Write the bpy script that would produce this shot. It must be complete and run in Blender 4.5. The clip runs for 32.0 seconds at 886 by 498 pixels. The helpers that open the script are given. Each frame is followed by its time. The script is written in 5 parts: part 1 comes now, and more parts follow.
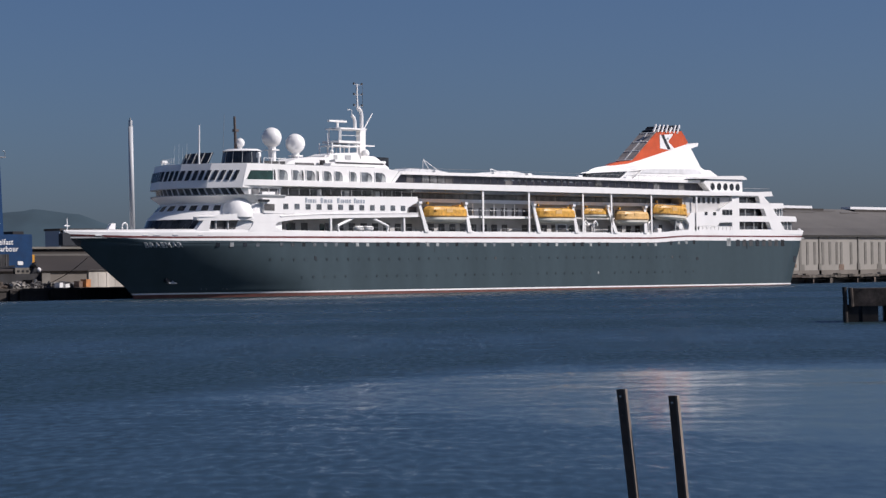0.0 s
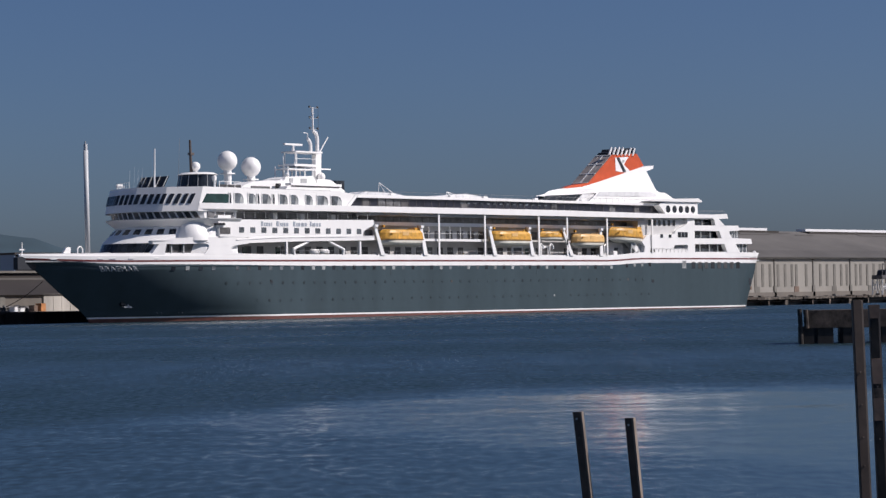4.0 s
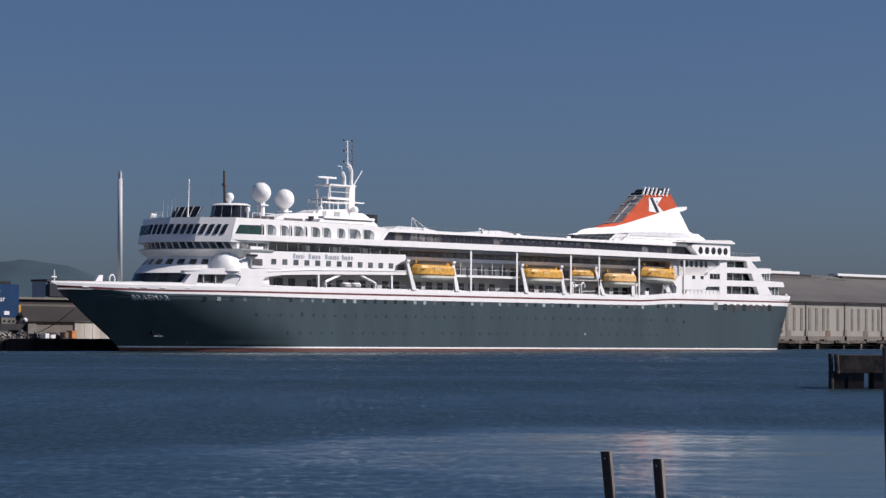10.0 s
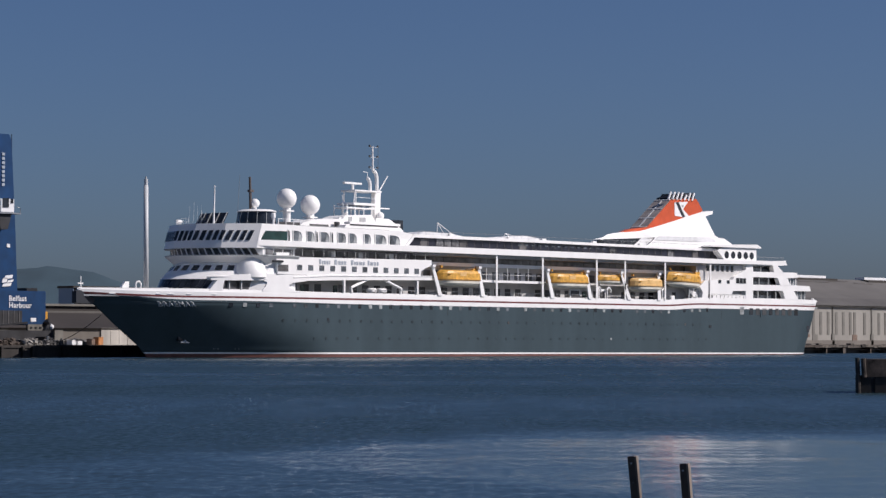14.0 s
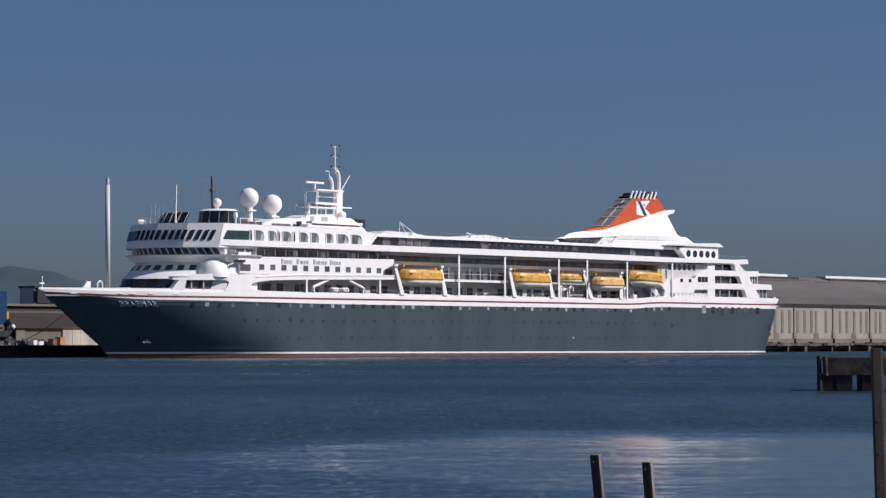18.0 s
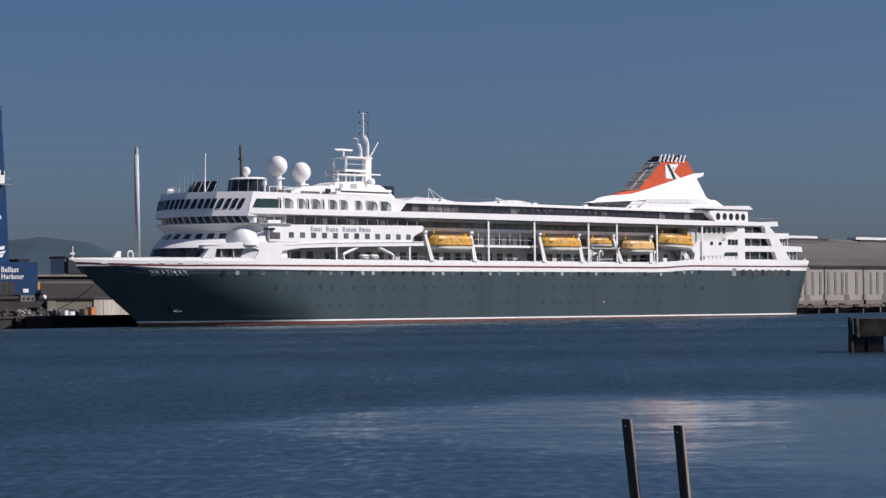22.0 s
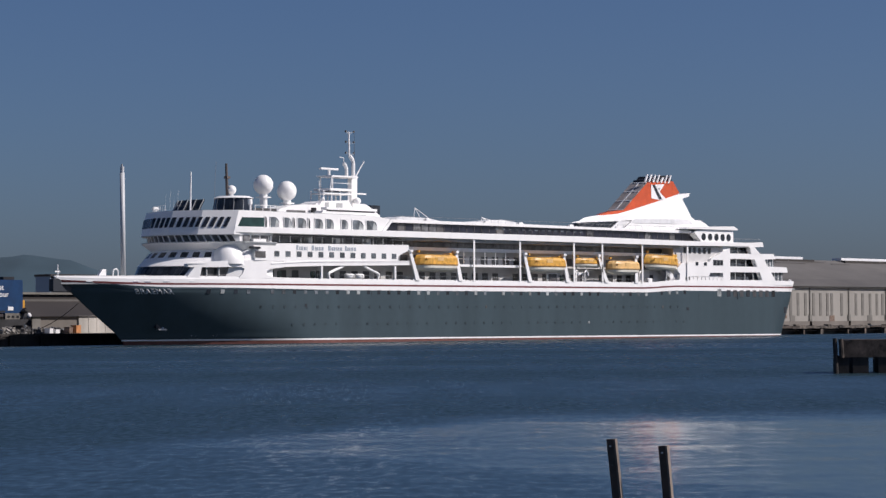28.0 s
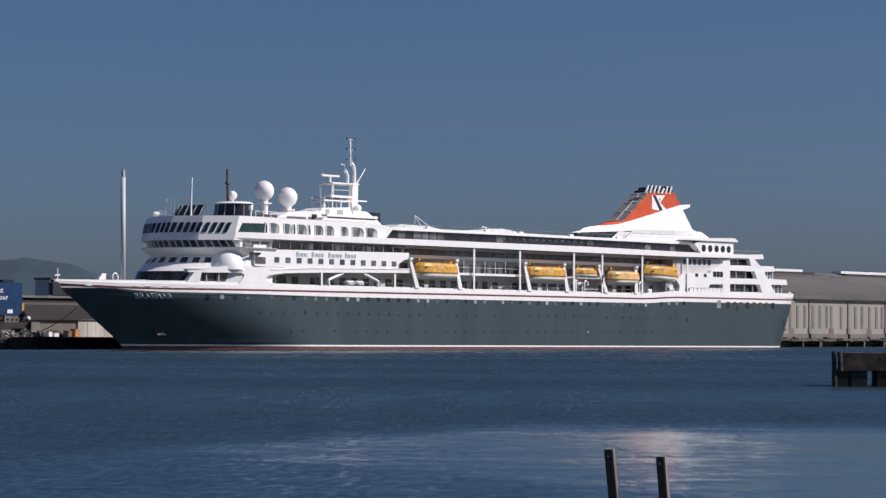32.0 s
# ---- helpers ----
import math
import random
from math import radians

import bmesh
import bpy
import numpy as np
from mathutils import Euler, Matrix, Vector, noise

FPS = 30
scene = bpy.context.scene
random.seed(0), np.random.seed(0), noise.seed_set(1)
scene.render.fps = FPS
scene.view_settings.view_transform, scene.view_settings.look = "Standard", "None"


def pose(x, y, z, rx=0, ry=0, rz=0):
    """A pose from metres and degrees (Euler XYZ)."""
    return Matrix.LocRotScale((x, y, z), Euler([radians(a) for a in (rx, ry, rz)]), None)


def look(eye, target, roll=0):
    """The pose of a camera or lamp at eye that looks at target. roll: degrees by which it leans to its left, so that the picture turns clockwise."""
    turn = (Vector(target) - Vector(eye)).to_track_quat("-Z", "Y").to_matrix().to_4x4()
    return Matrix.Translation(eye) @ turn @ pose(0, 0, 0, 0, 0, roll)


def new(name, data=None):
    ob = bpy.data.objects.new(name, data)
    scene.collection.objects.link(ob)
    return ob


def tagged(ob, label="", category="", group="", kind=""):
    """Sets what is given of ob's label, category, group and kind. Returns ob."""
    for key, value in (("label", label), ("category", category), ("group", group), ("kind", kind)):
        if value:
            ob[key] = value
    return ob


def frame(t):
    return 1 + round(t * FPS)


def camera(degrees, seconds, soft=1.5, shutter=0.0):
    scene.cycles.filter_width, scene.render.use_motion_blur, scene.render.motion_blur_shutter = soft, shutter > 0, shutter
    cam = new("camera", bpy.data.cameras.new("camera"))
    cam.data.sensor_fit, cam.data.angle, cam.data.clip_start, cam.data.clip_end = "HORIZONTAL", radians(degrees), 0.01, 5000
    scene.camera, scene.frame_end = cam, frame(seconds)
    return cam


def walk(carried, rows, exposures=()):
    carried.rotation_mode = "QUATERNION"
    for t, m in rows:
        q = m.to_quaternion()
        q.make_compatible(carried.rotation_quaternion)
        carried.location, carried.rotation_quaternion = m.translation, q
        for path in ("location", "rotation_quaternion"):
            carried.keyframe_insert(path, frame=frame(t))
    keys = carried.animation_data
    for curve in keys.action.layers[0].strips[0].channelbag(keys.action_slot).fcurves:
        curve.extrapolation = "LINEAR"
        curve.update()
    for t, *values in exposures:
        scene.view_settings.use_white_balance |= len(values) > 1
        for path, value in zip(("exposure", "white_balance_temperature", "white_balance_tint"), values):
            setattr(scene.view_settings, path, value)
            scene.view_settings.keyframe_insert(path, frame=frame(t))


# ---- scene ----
# The world: the ship lies along x, bow at x = 0, port side towards -y, waterline at z = 0.
EYE = (-249.533, -294.041, 2.6)
cam = camera(20.207, 32.0, soft=1.4)
walk(cam, [
    (0, pose(*EYE, 90.663, 0.905, -49.000)),
    (0.5, pose(*EYE, 90.844, 0.949, -48.876)),
    (1, pose(*EYE, 91.079, 0.885, -48.968)),
    (1.5, pose(*EYE, 91.018, 0.630, -49.075)),
    (2, pose(*EYE, 91.343, 0.614, -49.073)),
    (2.5, pose(*EYE, 91.266, 0.667, -49.363)),
    (3, pose(*EYE, 91.183, 0.856, -49.907)),
    (3.5, pose(*EYE, 91.178, 1.051, -50.105)),
    (5.5, pose(*EYE, 91.109, 0.962, -49.324)),
    (6, pose(*EYE, 91.065, 0.680, -49.341)),
    (6.5, pose(*EYE, 91.191, 0.481, -49.300)),
    (7, pose(*EYE, 90.960, 0.454, -49.058)),
    (7.5, pose(*EYE, 91.038, 0.193, -49.381)),
    (8, pose(*EYE, 91.222, -0.346, -49.271)),
    (8.5, pose(*EYE, 91.220, -0.197, -49.157)),
    (9, pose(*EYE, 91.660, -0.073, -49.462)),
    (9.5, pose(*EYE, 91.738, 0.037, -49.455)),
    (10, pose(*EYE, 92.010, -0.247, -49.312)),
    (10.5, pose(*EYE, 92.093, -0.208, -49.564)),
    (11, pose(*EYE, 92.116, 0.078, -49.465)),
    (11.5, pose(*EYE, 92.203, -0.133, -49.368)),
    (12, pose(*EYE, 92.046, -0.273, -49.350)),
    (12.5, pose(*EYE, 92.178, -0.341, -49.194)),
    (13, pose(*EYE, 92.156, -0.205, -49.006)),
    (13.5, pose(*EYE, 92.117, -0.067, -48.693)),
    (15.5, pose(*EYE, 92.077, -0.084, -49.354)),
    (16, pose(*EYE, 91.836, 0.089, -49.968)),
    (16.5, pose(*EYE, 92.068, 0.349, -50.035)),
    (17, pose(*EYE, 92.094, 0.203, -49.965)),
    (17.5, pose(*EYE, 92.068, 0.135, -49.781)),
    (18, pose(*EYE, 92.113, 0.066, -49.578)),
    (18.5, pose(*EYE, 91.947, 0.282, -49.507)),
    (19, pose(*EYE, 91.928, 0.476, -49.550)),
    (19.5, pose(*EYE, 92.353, 0.472, -49.267)),
    (20, pose(*EYE, 92.153, 0.747, -49.119)),
    (20.5, pose(*EYE, 91.740, 1.009, -48.786)),
    (21, pose(*EYE, 91.621, 0.880, -48.783)),
    (21.5, pose(*EYE, 91.598, 0.779, -48.960)),
    (22, pose(*EYE, 91.332, 0.715, -48.879)),
    (22.5, pose(*EYE, 91.429, 0.823, -48.951)),
    (23, pose(*EYE, 91.753, 0.491, -49.254)),
    (23.5, pose(*EYE, 91.470, 0.282, -49.355)),
    (24, pose(*EYE, 91.939, 0.163, -49.721)),
    (24.5, pose(*EYE, 91.835, 0.335, -50.089)),
    (25, pose(*EYE, 91.823, 0.544, -49.921)),
    (25.5, pose(*EYE, 91.815, 0.309, -49.636)),
    (27.5, pose(*EYE, 91.711, 0.429, -49.095)),
    (28, pose(*EYE, 91.776, 0.503, -49.218)),
    (28.5, pose(*EYE, 91.740, 0.308, -49.202)),
    (29, pose(*EYE, 91.622, 0.389, -49.269)),
    (29.5, pose(*EYE, 91.633, 0.163, -49.402)),
    (30, pose(*EYE, 91.661, -0.045, -49.313)),
    (30.5, pose(*EYE, 91.419, 0.087, -49.290)),
    (31, pose(*EYE, 91.479, 0.100, -49.181)),
    (31.5, pose(*EYE, 91.890, 0.034, -49.311)),
    (32, pose(*EYE, 91.965, -0.202, -49.239)),
], exposures=[(0, -0.15, 5700, 18), (32, -0.15, 5700, 18)])

# ---- light ----
SUN_AZ, SUN_EL = (0.574, -0.819), 40.0
world = bpy.data.worlds.new("sky")
scene.world = world
world.use_nodes = True
wn = world.node_tree.nodes
sky = wn.new("ShaderNodeTexSky")
sky.sky_type = "NISHITA"
sky.sun_disc = False
sky.sun_elevation = radians(SUN_EL)
sky.sun_rotation = math.atan2(SUN_AZ[0], SUN_AZ[1])
sky.air_density, sky.dust_density, sky.ozone_density = 0.8, 1.35, 5.8
wn["Background"].inputs["Strength"].default_value = 0.054
world.node_tree.links.new(sky.outputs["Color"], wn["Background"].inputs["Color"])
sun = new("sun", bpy.data.lights.new("sun", "SUN"))
sun.data.energy, sun.data.angle, sun.data.color = 5.3, radians(0.5), (1.0, 0.89, 0.72)
sun.matrix_world = look((0, 0, 0), (-SUN_AZ[0] * math.cos(radians(SUN_EL)), -SUN_AZ[1] * math.cos(radians(SUN_EL)), -math.sin(radians(SUN_EL))))


# ---- materials ----
def mat(name, color, rough=0.5, metal=0.0, var=0.12, scale=0.6, fine=6.0, bump=0.0, streak=0.0, coat=0.0, stain=None):
    """Painted or raw surface: two scales of tone, run-down streaks, fine relief."""
    m = bpy.data.materials.new(name)
    m.use_nodes = True
    nt = m.node_tree
    n, link = nt.nodes, nt.links.new
    b = n["Principled BSDF"]
    b.inputs["Roughness"].default_value = rough
    b.inputs["Metallic"].default_value = metal
    b.inputs["Coat Weight"].default_value = coat
    tc = n.new("ShaderNodeTexCoord")
    info = n.new("ShaderNodeObjectInfo")
    big = n.new("ShaderNodeTexNoise")
    big.inputs["Scale"].default_value, big.inputs["Detail"].default_value = scale, 4
    small = n.new("ShaderNodeTexNoise")
    small.inputs["Scale"].default_value, small.inputs["Detail"].default_value = fine, 3
    geo = n.new("ShaderNodeNewGeometry")
    squash = n.new("ShaderNodeMapping")
    squash.inputs["Scale"].default_value = (1, 1, 0.12 if streak else 1)
    link(geo.outputs["Position"], squash.inputs["Vector"])
    link(squash.outputs["Vector"], big.inputs["Vector"])
    link(geo.outputs["Position"], small.inputs["Vector"])
    mix = n.new("ShaderNodeMath")
    mix.operation = "MULTIPLY_ADD"
    link(small.outputs["Fac"], mix.inputs[0])
    mix.inputs[1].default_value = 0.35
    link(big.outputs["Fac"], mix.inputs[2])
    ramp = n.new("ShaderNodeValToRGB")
    ramp.color_ramp.elements[0].position, ramp.color_ramp.elements[1].position = 0.45, 0.9
    lo = stain or tuple(c * (1 - 2.2 * var) for c in color)
    ramp.color_ramp.elements[0].color = (*[a * (1 - streak) + c * streak for a, c in zip(color, lo)], 1) if streak else (*lo, 1)
    ramp.color_ramp.elements[1].color = (*[min(1, c * (1 + 0.6 * var)) for c in color], 1)
    link(mix.outputs[0], ramp.inputs["Fac"])
    hsv = n.new("ShaderNodeHueSaturation")
    tone = n.new("ShaderNodeMath")
    tone.operation = "MULTIPLY_ADD"
    link(info.outputs["Random"], tone.inputs[0])
    tone.inputs[1].default_value, tone.inputs[2].default_value = var, 1 - var / 2
    link(tone.outputs[0], hsv.inputs["Value"])
    link(ramp.outputs["Color"], hsv.inputs["Color"])
    link(hsv.outputs["Color"], b.inputs["Base Color"])
    if bump:
        bn = n.new("ShaderNodeBump")
        bn.inputs["Distance"].default_value = bump
        link(mix.outputs[0], bn.inputs["Height"])
        link(bn.outputs["Normal"], b.inputs["Normal"])
    return m


WHITE = mat("white_ship_paint", (0.88, 0.87, 0.85), 0.4, var=0.04, scale=0.5, streak=0.6)
# grey deck paint; also tones the soffit, boat deck and aft doorway for shade
GREY = mat("grey_deck_paint_and_shade", (0.42, 0.43, 0.43), 0.6, var=0.1)
MASTGREY = mat("light_grey_mast_paint_and_dimmed_white", (0.56, 0.57, 0.58), 0.5, var=0.06, scale=0.4, streak=0.6)
# white walls behind the openings, with shade put into a greyer colour
SHADEWALL = mat("white_wall_darkened_for_shade", (0.57, 0.56, 0.55), 0.55, var=0.08)
GREEN = mat("grey_green_hull_paint", (0.050, 0.074, 0.087), 0.5, var=0.09, scale=0.22, fine=0.8, streak=0.8, bump=0.012)
GREEN.node_tree.nodes["Principled BSDF"].inputs["Specular IOR Level"].default_value = 0.2
NAVY = mat("blackish_navy", (0.014, 0.018, 0.026), 0.6)
REDLINE = mat("dark_red_stripe_paint", (0.16, 0.036, 0.034), 0.45)
BOOT = mat("red_boot_topping", (0.17, 0.06, 0.045), 0.6, var=0.2, streak=0.8)
GLASS = mat("dark_window_glass", (0.028, 0.033, 0.042), 0.08, var=0.3)
GREENGLASS = mat("green_tinted_glass", (0.02, 0.055, 0.05), 0.08, var=0.2)
CURTAIN = mat("pale_curtained_window", (0.45, 0.47, 0.47), 0.15, var=0.3)
GREYGLASS = mat("grey_reflecting_window", (0.16, 0.18, 0.20), 0.1, var=0.35)
PALESCREEN = mat("pale_screen", (0.82, 0.82, 0.82), 0.3, var=0.08)
STRIPGLASS = mat("dark_navy_strip_glass", (0.018, 0.018, 0.028), 0.32, var=0.3)
DARKPANE = mat("dark_matt_pane", (0.075, 0.072, 0.07), 0.3, var=0.3)
SOOTY = mat("dark_brown_mast_paint", (0.10, 0.08, 0.072), 0.6)
PALEORANGE = mat("faded_orange_paint", (0.78, 0.50, 0.19), 0.45, var=0.1, scale=1.5)
ORANGE = mat("orange_boat_paint", (0.70, 0.38, 0.055), 0.45, var=0.2, scale=1.2, fine=4)
CREAM = mat("cream_boat_hull", (0.75, 0.72, 0.62), 0.4, var=0.08, scale=1.0)
FUNNEL = mat("orange_red_funnel_paint", (0.54, 0.086, 0.022), 0.4, var=0.08)
# black paint and soot; also the darkness painted under the right-hand quay
BLACK = mat("black_soot_paint_and_gap_shade", (0.015, 0.016, 0.02), 0.5)
LOUVRE = mat("dark_grey_louvres", (0.11, 0.105, 0.105), 0.55, var=0.25, fine=3)
# pale tone of bolts, and of post edges with sunlight put into the colour
PALEEDGE = mat("pale_bolt_and_sunlit_edge", (0.24, 0.19, 0.15), 0.7, var=0.2, scale=3, fine=20)
STEEL = mat("galvanised_steel", (0.35, 0.36, 0.37), 0.4, metal=0.7)
RUST = mat("rusty_brown_steel", (0.22, 0.15, 0.11), 0.75, var=0.35, scale=3, fine=18, bump=0.004, stain=(0.08, 0.055, 0.042))
BLACKSTEEL = mat("blackened_steel", (0.022, 0.019, 0.018), 0.7, var=0.5, scale=5, fine=22, bump=0.004)
PATCHY = mat("flaking_pale_rust", (0.20, 0.15, 0.11), 0.8, var=0.5, scale=9, fine=40, bump=0.006, stain=(0.04, 0.03, 0.025))
POSTDARK = mat("brown_black_steel", (0.044, 0.031, 0.025), 0.75, var=0.5, scale=6, fine=24, bump=0.004, stain=(0.11, 0.07, 0.05))
RUSTDARK = mat("dark_rusty_steel", (0.07, 0.052, 0.042), 0.75, var=0.35, scale=3, fine=18, bump=0.004, stain=(0.05, 0.036, 0.03))
# legs and piles, darker than the beams above
JETTYLEG = mat("black_pile_timber", (0.03, 0.024, 0.02), 0.7, var=0.4, scale=2, fine=14, bump=0.006)
JETTYDARK = mat("dark_wet_timber", (0.095, 0.072, 0.056), 0.8, var=0.4, scale=2, fine=14, bump=0.006)
TIMBER = mat("weathered_dark_timber", (0.17, 0.13, 0.10), 0.8, var=0.35, scale=2, fine=14, bump=0.006)
CONCRETE = mat("stained_concrete", (0.22, 0.205, 0.18), 0.85, var=0.25, scale=0.4, fine=3, bump=0.02, streak=0.8)
QUAYDARK = mat("tarred_quay_wall", (0.04, 0.034, 0.03), 0.8, var=0.35, scale=0.5, fine=3, bump=0.05, streak=0.9)
SHEDWALL = mat("pale_shed_cladding", (0.30, 0.282, 0.25), 0.7, var=0.1, scale=0.15, fine=1.5, streak=0.8)
SHEDSLOT = mat("grey_shed_slots", (0.17, 0.16, 0.14), 0.75, var=0.12)
SHEDROOF = mat("brown_grey_sheet_roof", (0.122, 0.114, 0.104), 0.75, var=0.14, scale=0.06, fine=0.5)
LOWERSHEET = mat("grey_lower_roof_sheets", (0.102, 0.095, 0.087), 0.75, var=0.14, scale=0.06, fine=0.5)
LOWROOF = mat("dark_sheet_roof", (0.038, 0.031, 0.026), 0.75, var=0.14, scale=0.06, fine=0.5)
PLASTER = mat("dirty_pale_wall", (0.16, 0.142, 0.122), 0.8, var=0.18, scale=0.2, streak=0.8)
CRANEDARK = mat("dark_grey_machine_paint", (0.028, 0.028, 0.032), 0.6, var=0.3)
CRANEBLUE = mat("blue_crane_paint", (0.004, 0.040, 0.125), 0.9, var=0.12)
# end wall colour raised to carry skylight and haze
PALEBLUE = mat("sheeting_paled_for_haze", (0.21, 0.28, 0.37), 0.8, var=0.1, scale=0.05)
# front wall colour lowered to carry its shade
BLUEGREY = mat("sheeting_darkened_for_shade", (0.016, 0.018, 0.022), 0.8, var=0.1, scale=0.05)
BLUEGREY.node_tree.nodes["Principled BSDF"].inputs["Specular IOR Level"].default_value = 0.05
SIGNWHITE = mat("white_lettering", (0.8, 0.8, 0.8), 0.5, var=0.02)
LETTERGREY = mat("grey_lettering", (0.36, 0.40, 0.45), 0.5, var=0.02)
YELLOW = mat("yellow_paint", (0.60, 0.30, 0.03), 0.5)
RUBBLE = mat("grey_scrap_and_gravel", (0.27, 0.255, 0.235), 0.9, var=0.35, scale=1.0, fine=5, bump=0.05)
DOORWHITE = mat("off_white_door_cladding", (0.47, 0.44, 0.39), 0.75, var=0.2, scale=0.3, streak=0.8)
GALLERYGLASS = mat("dim_gallery_glass", (0.20, 0.195, 0.19), 0.2, var=0.3)
FUNNELGRILLE = mat("brown_grey_funnel_grille", (0.40, 0.355, 0.33), 0.5, var=0.2, fine=4)
BINORANGE = mat("weathered_orange_paint", (0.60, 0.26, 0.09), 0.6, var=0.2, scale=2)
RUBBLEBROWN = mat("dark_brown_rubble_edge", (0.15, 0.128, 0.105), 0.9, var=0.45, scale=0.9, fine=4, bump=0.06)
# distance haze is mixed into the hill's base colour
HILL = mat("hill_with_haze_in_colour", (0.042, 0.074, 0.098), 1.0, var=0.12, scale=0.006, fine=0.03)


# wind on the water, in metres along (a) and across (b) the line towards the ship: a calm lane lies between two ruffled sheets
LANE_FAR, LANE_NEAR = (-11.0, 5.0), (-248.4, -244.6)
RUFFLED_FAR, RUFFLED_NEAR, CALM = 0.85, 0.32, (0.045, 0.21)


def water_material():
    """Ripples lean the surface along a (towards the open water) and across b; wind sets how steep they are."""
    m = bpy.data.materials.new("harbour_water")
    m.use_nodes = True
    nt = m.node_tree
    n, link = nt.nodes, nt.links.new
    b = n["Principled BSDF"]
    b.inputs["Base Color"].default_value = (0.020, 0.039, 0.051, 1)
    b.inputs["IOR"].default_value = 1.333
    geo = n.new("ShaderNodeNewGeometry")
    turn = n.new("ShaderNodeVectorRotate")
    turn.rotation_type = "Z_AXIS"
    turn.inputs["Angle"].default_value = radians(-41)
    link(geo.outputs["Position"], turn.inputs["Vector"])
    own = n.new("ShaderNodeTexCoord")
    drift = n.new("ShaderNodeVectorRotate")
    drift.rotation_type = "Z_AXIS"
    drift.inputs["Angle"].default_value = radians(-41)
    link(own.outputs["Object"], drift.inputs["Vector"])

    def tex(scale, detail, stretch, shift=0.0, still=True):
        mp = n.new("ShaderNodeMapping")
        mp.inputs["Scale"].default_value = stretch
        mp.inputs["Location"].default_value = (shift, shift * 0.7, 0)
        t = n.new("ShaderNodeTexNoise")
        t.inputs["Scale"].default_value, t.inputs["Detail"].default_value = scale, detail
        link((turn if still else drift).outputs["Vector"], mp.inputs["Vector"])
        link(mp.outputs["Vector"], t.inputs["Vector"])
        return t.outputs["Fac"]

    def calc(op, a, b_=0.0, c=0.0):
        x = n.new("ShaderNodeMath")
        x.operation = op
        for i, q in enumerate((a, b_, c)):
            if isinstance(q, float):
                x.inputs[i].default_value = q
            else:
                link(q, x.inputs[i])
        return x.outputs[0]

    def ramp(value, a, b_, lo, hi):
        r = n.new("ShaderNodeMapRange")
        r.interpolation_type = "SMOOTHSTEP"
        for k, q in zip(("From Min", "From Max", "To Min", "To Max"), (a, b_, lo, hi)):
            r.inputs[k].default_value = q
        link(value, r.inputs["Value"])
        return r.outputs["Result"]

    axis = n.new("ShaderNodeSeparateXYZ")
    link(turn.outputs["Vector"], axis.inputs[0])
    patch = ramp(tex(0.03, 3.0, (1, 0.4, 1)), 0.3, 0.7, -3.0, 3.0)
    ragged = ramp(tex(0.5, 3.0, (1, 0.5, 1), 5.0), 0.3, 0.7, -0.9, 0.9)
    # far edge of the lane: level on the quay side, coming closer towards the open water
    bend = calc("MULTIPLY", calc("MAXIMUM", calc("ADD", axis.outputs["Y"], 60.5), 0.0), 2.0)
    lane = calc("ADD", calc("ADD", calc("ADD", axis.outputs["X"], bend), 308.5), calc("ADD", patch, ragged))
    far = ramp(lane, LANE_FAR[0], LANE_FAR[1], 0.0, RUFFLED_FAR)
    shore = calc("ADD", calc("MULTIPLY_ADD", axis.outputs["Y"], -1.5, axis.outputs["X"]), ragged)
    near = calc("MULTIPLY", ramp(shore, LANE_NEAR[0], LANE_NEAR[1], RUFFLED_NEAR, 0.0), calc("MULTIPLY", ramp(axis.outputs["Y"], -66.0, -57.5, 0.3, 1.0), ramp(axis.outputs["Y"], -57.5, -50.0, 1.0, 1.5)))
    gust = calc("MULTIPLY", ramp(tex(0.022, 2.0, (1, 0.3, 1), 31.0), 0.3, 0.7, 0.6, 1.2), ramp(tex(0.5, 2.0, (0.12, 1, 1), 43.0, False), 0.3, 0.7, 0.88, 1.12))
    wind = calc("MAXIMUM", calc("MULTIPLY", calc("MAXIMUM", far, near), gust), ramp(axis.outputs["Y"], -65.0, -53.5, CALM[0], CALM[1]))
    link(calc("MULTIPLY_ADD", calc("SQRT", wind), 0.24, 0.065), b.inputs["Roughness"])
    fine = calc("SUBTRACT", tex(4.2, 3.0, (0.42, 1, 1), 0.0, False), 0.5)
    long_ = calc("SUBTRACT", tex(0.4, 3.0, (1, 0.4, 1), 7.0, False), 0.5)
    mid = calc("SUBTRACT", tex(1.05, 2.0, (0.9, 0.55, 1), 19.0, False), 0.5)
    across = calc("SUBTRACT", tex(3.1, 3.0, (0.6, 0.8, 1), 13.0, False), 0.5)
    # wave backs hide behind wave fronts at this low angle: the visible fronts lean towards -a
    lean = calc("MULTIPLY", wind, -0.19)
    a = calc("ADD", calc("MULTIPLY_ADD", fine, calc("MULTIPLY", wind, 0.78), lean), calc("MULTIPLY_ADD", mid, calc("MULTIPLY_ADD", wind, 0.20, 0.042), calc("MULTIPLY", long_, calc("MULTIPLY_ADD", wind, 0.10, 0.03))))
    c = calc("MULTIPLY", across, calc("MULTIPLY", wind, 0.5))
    tilt = n.new("ShaderNodeCombineXYZ")
    link(a, tilt.inputs[0])
    link(c, tilt.inputs[1])
    tilt.inputs[2].default_value = 1.0
    back = n.new("ShaderNodeVectorRotate")
    back.rotation_type = "Z_AXIS"
    back.inputs["Angle"].default_value = radians(41)
    link(tilt.outputs[0], back.inputs["Vector"])
    unit = n.new("ShaderNodeVectorMath")
    unit.operation = "NORMALIZE"
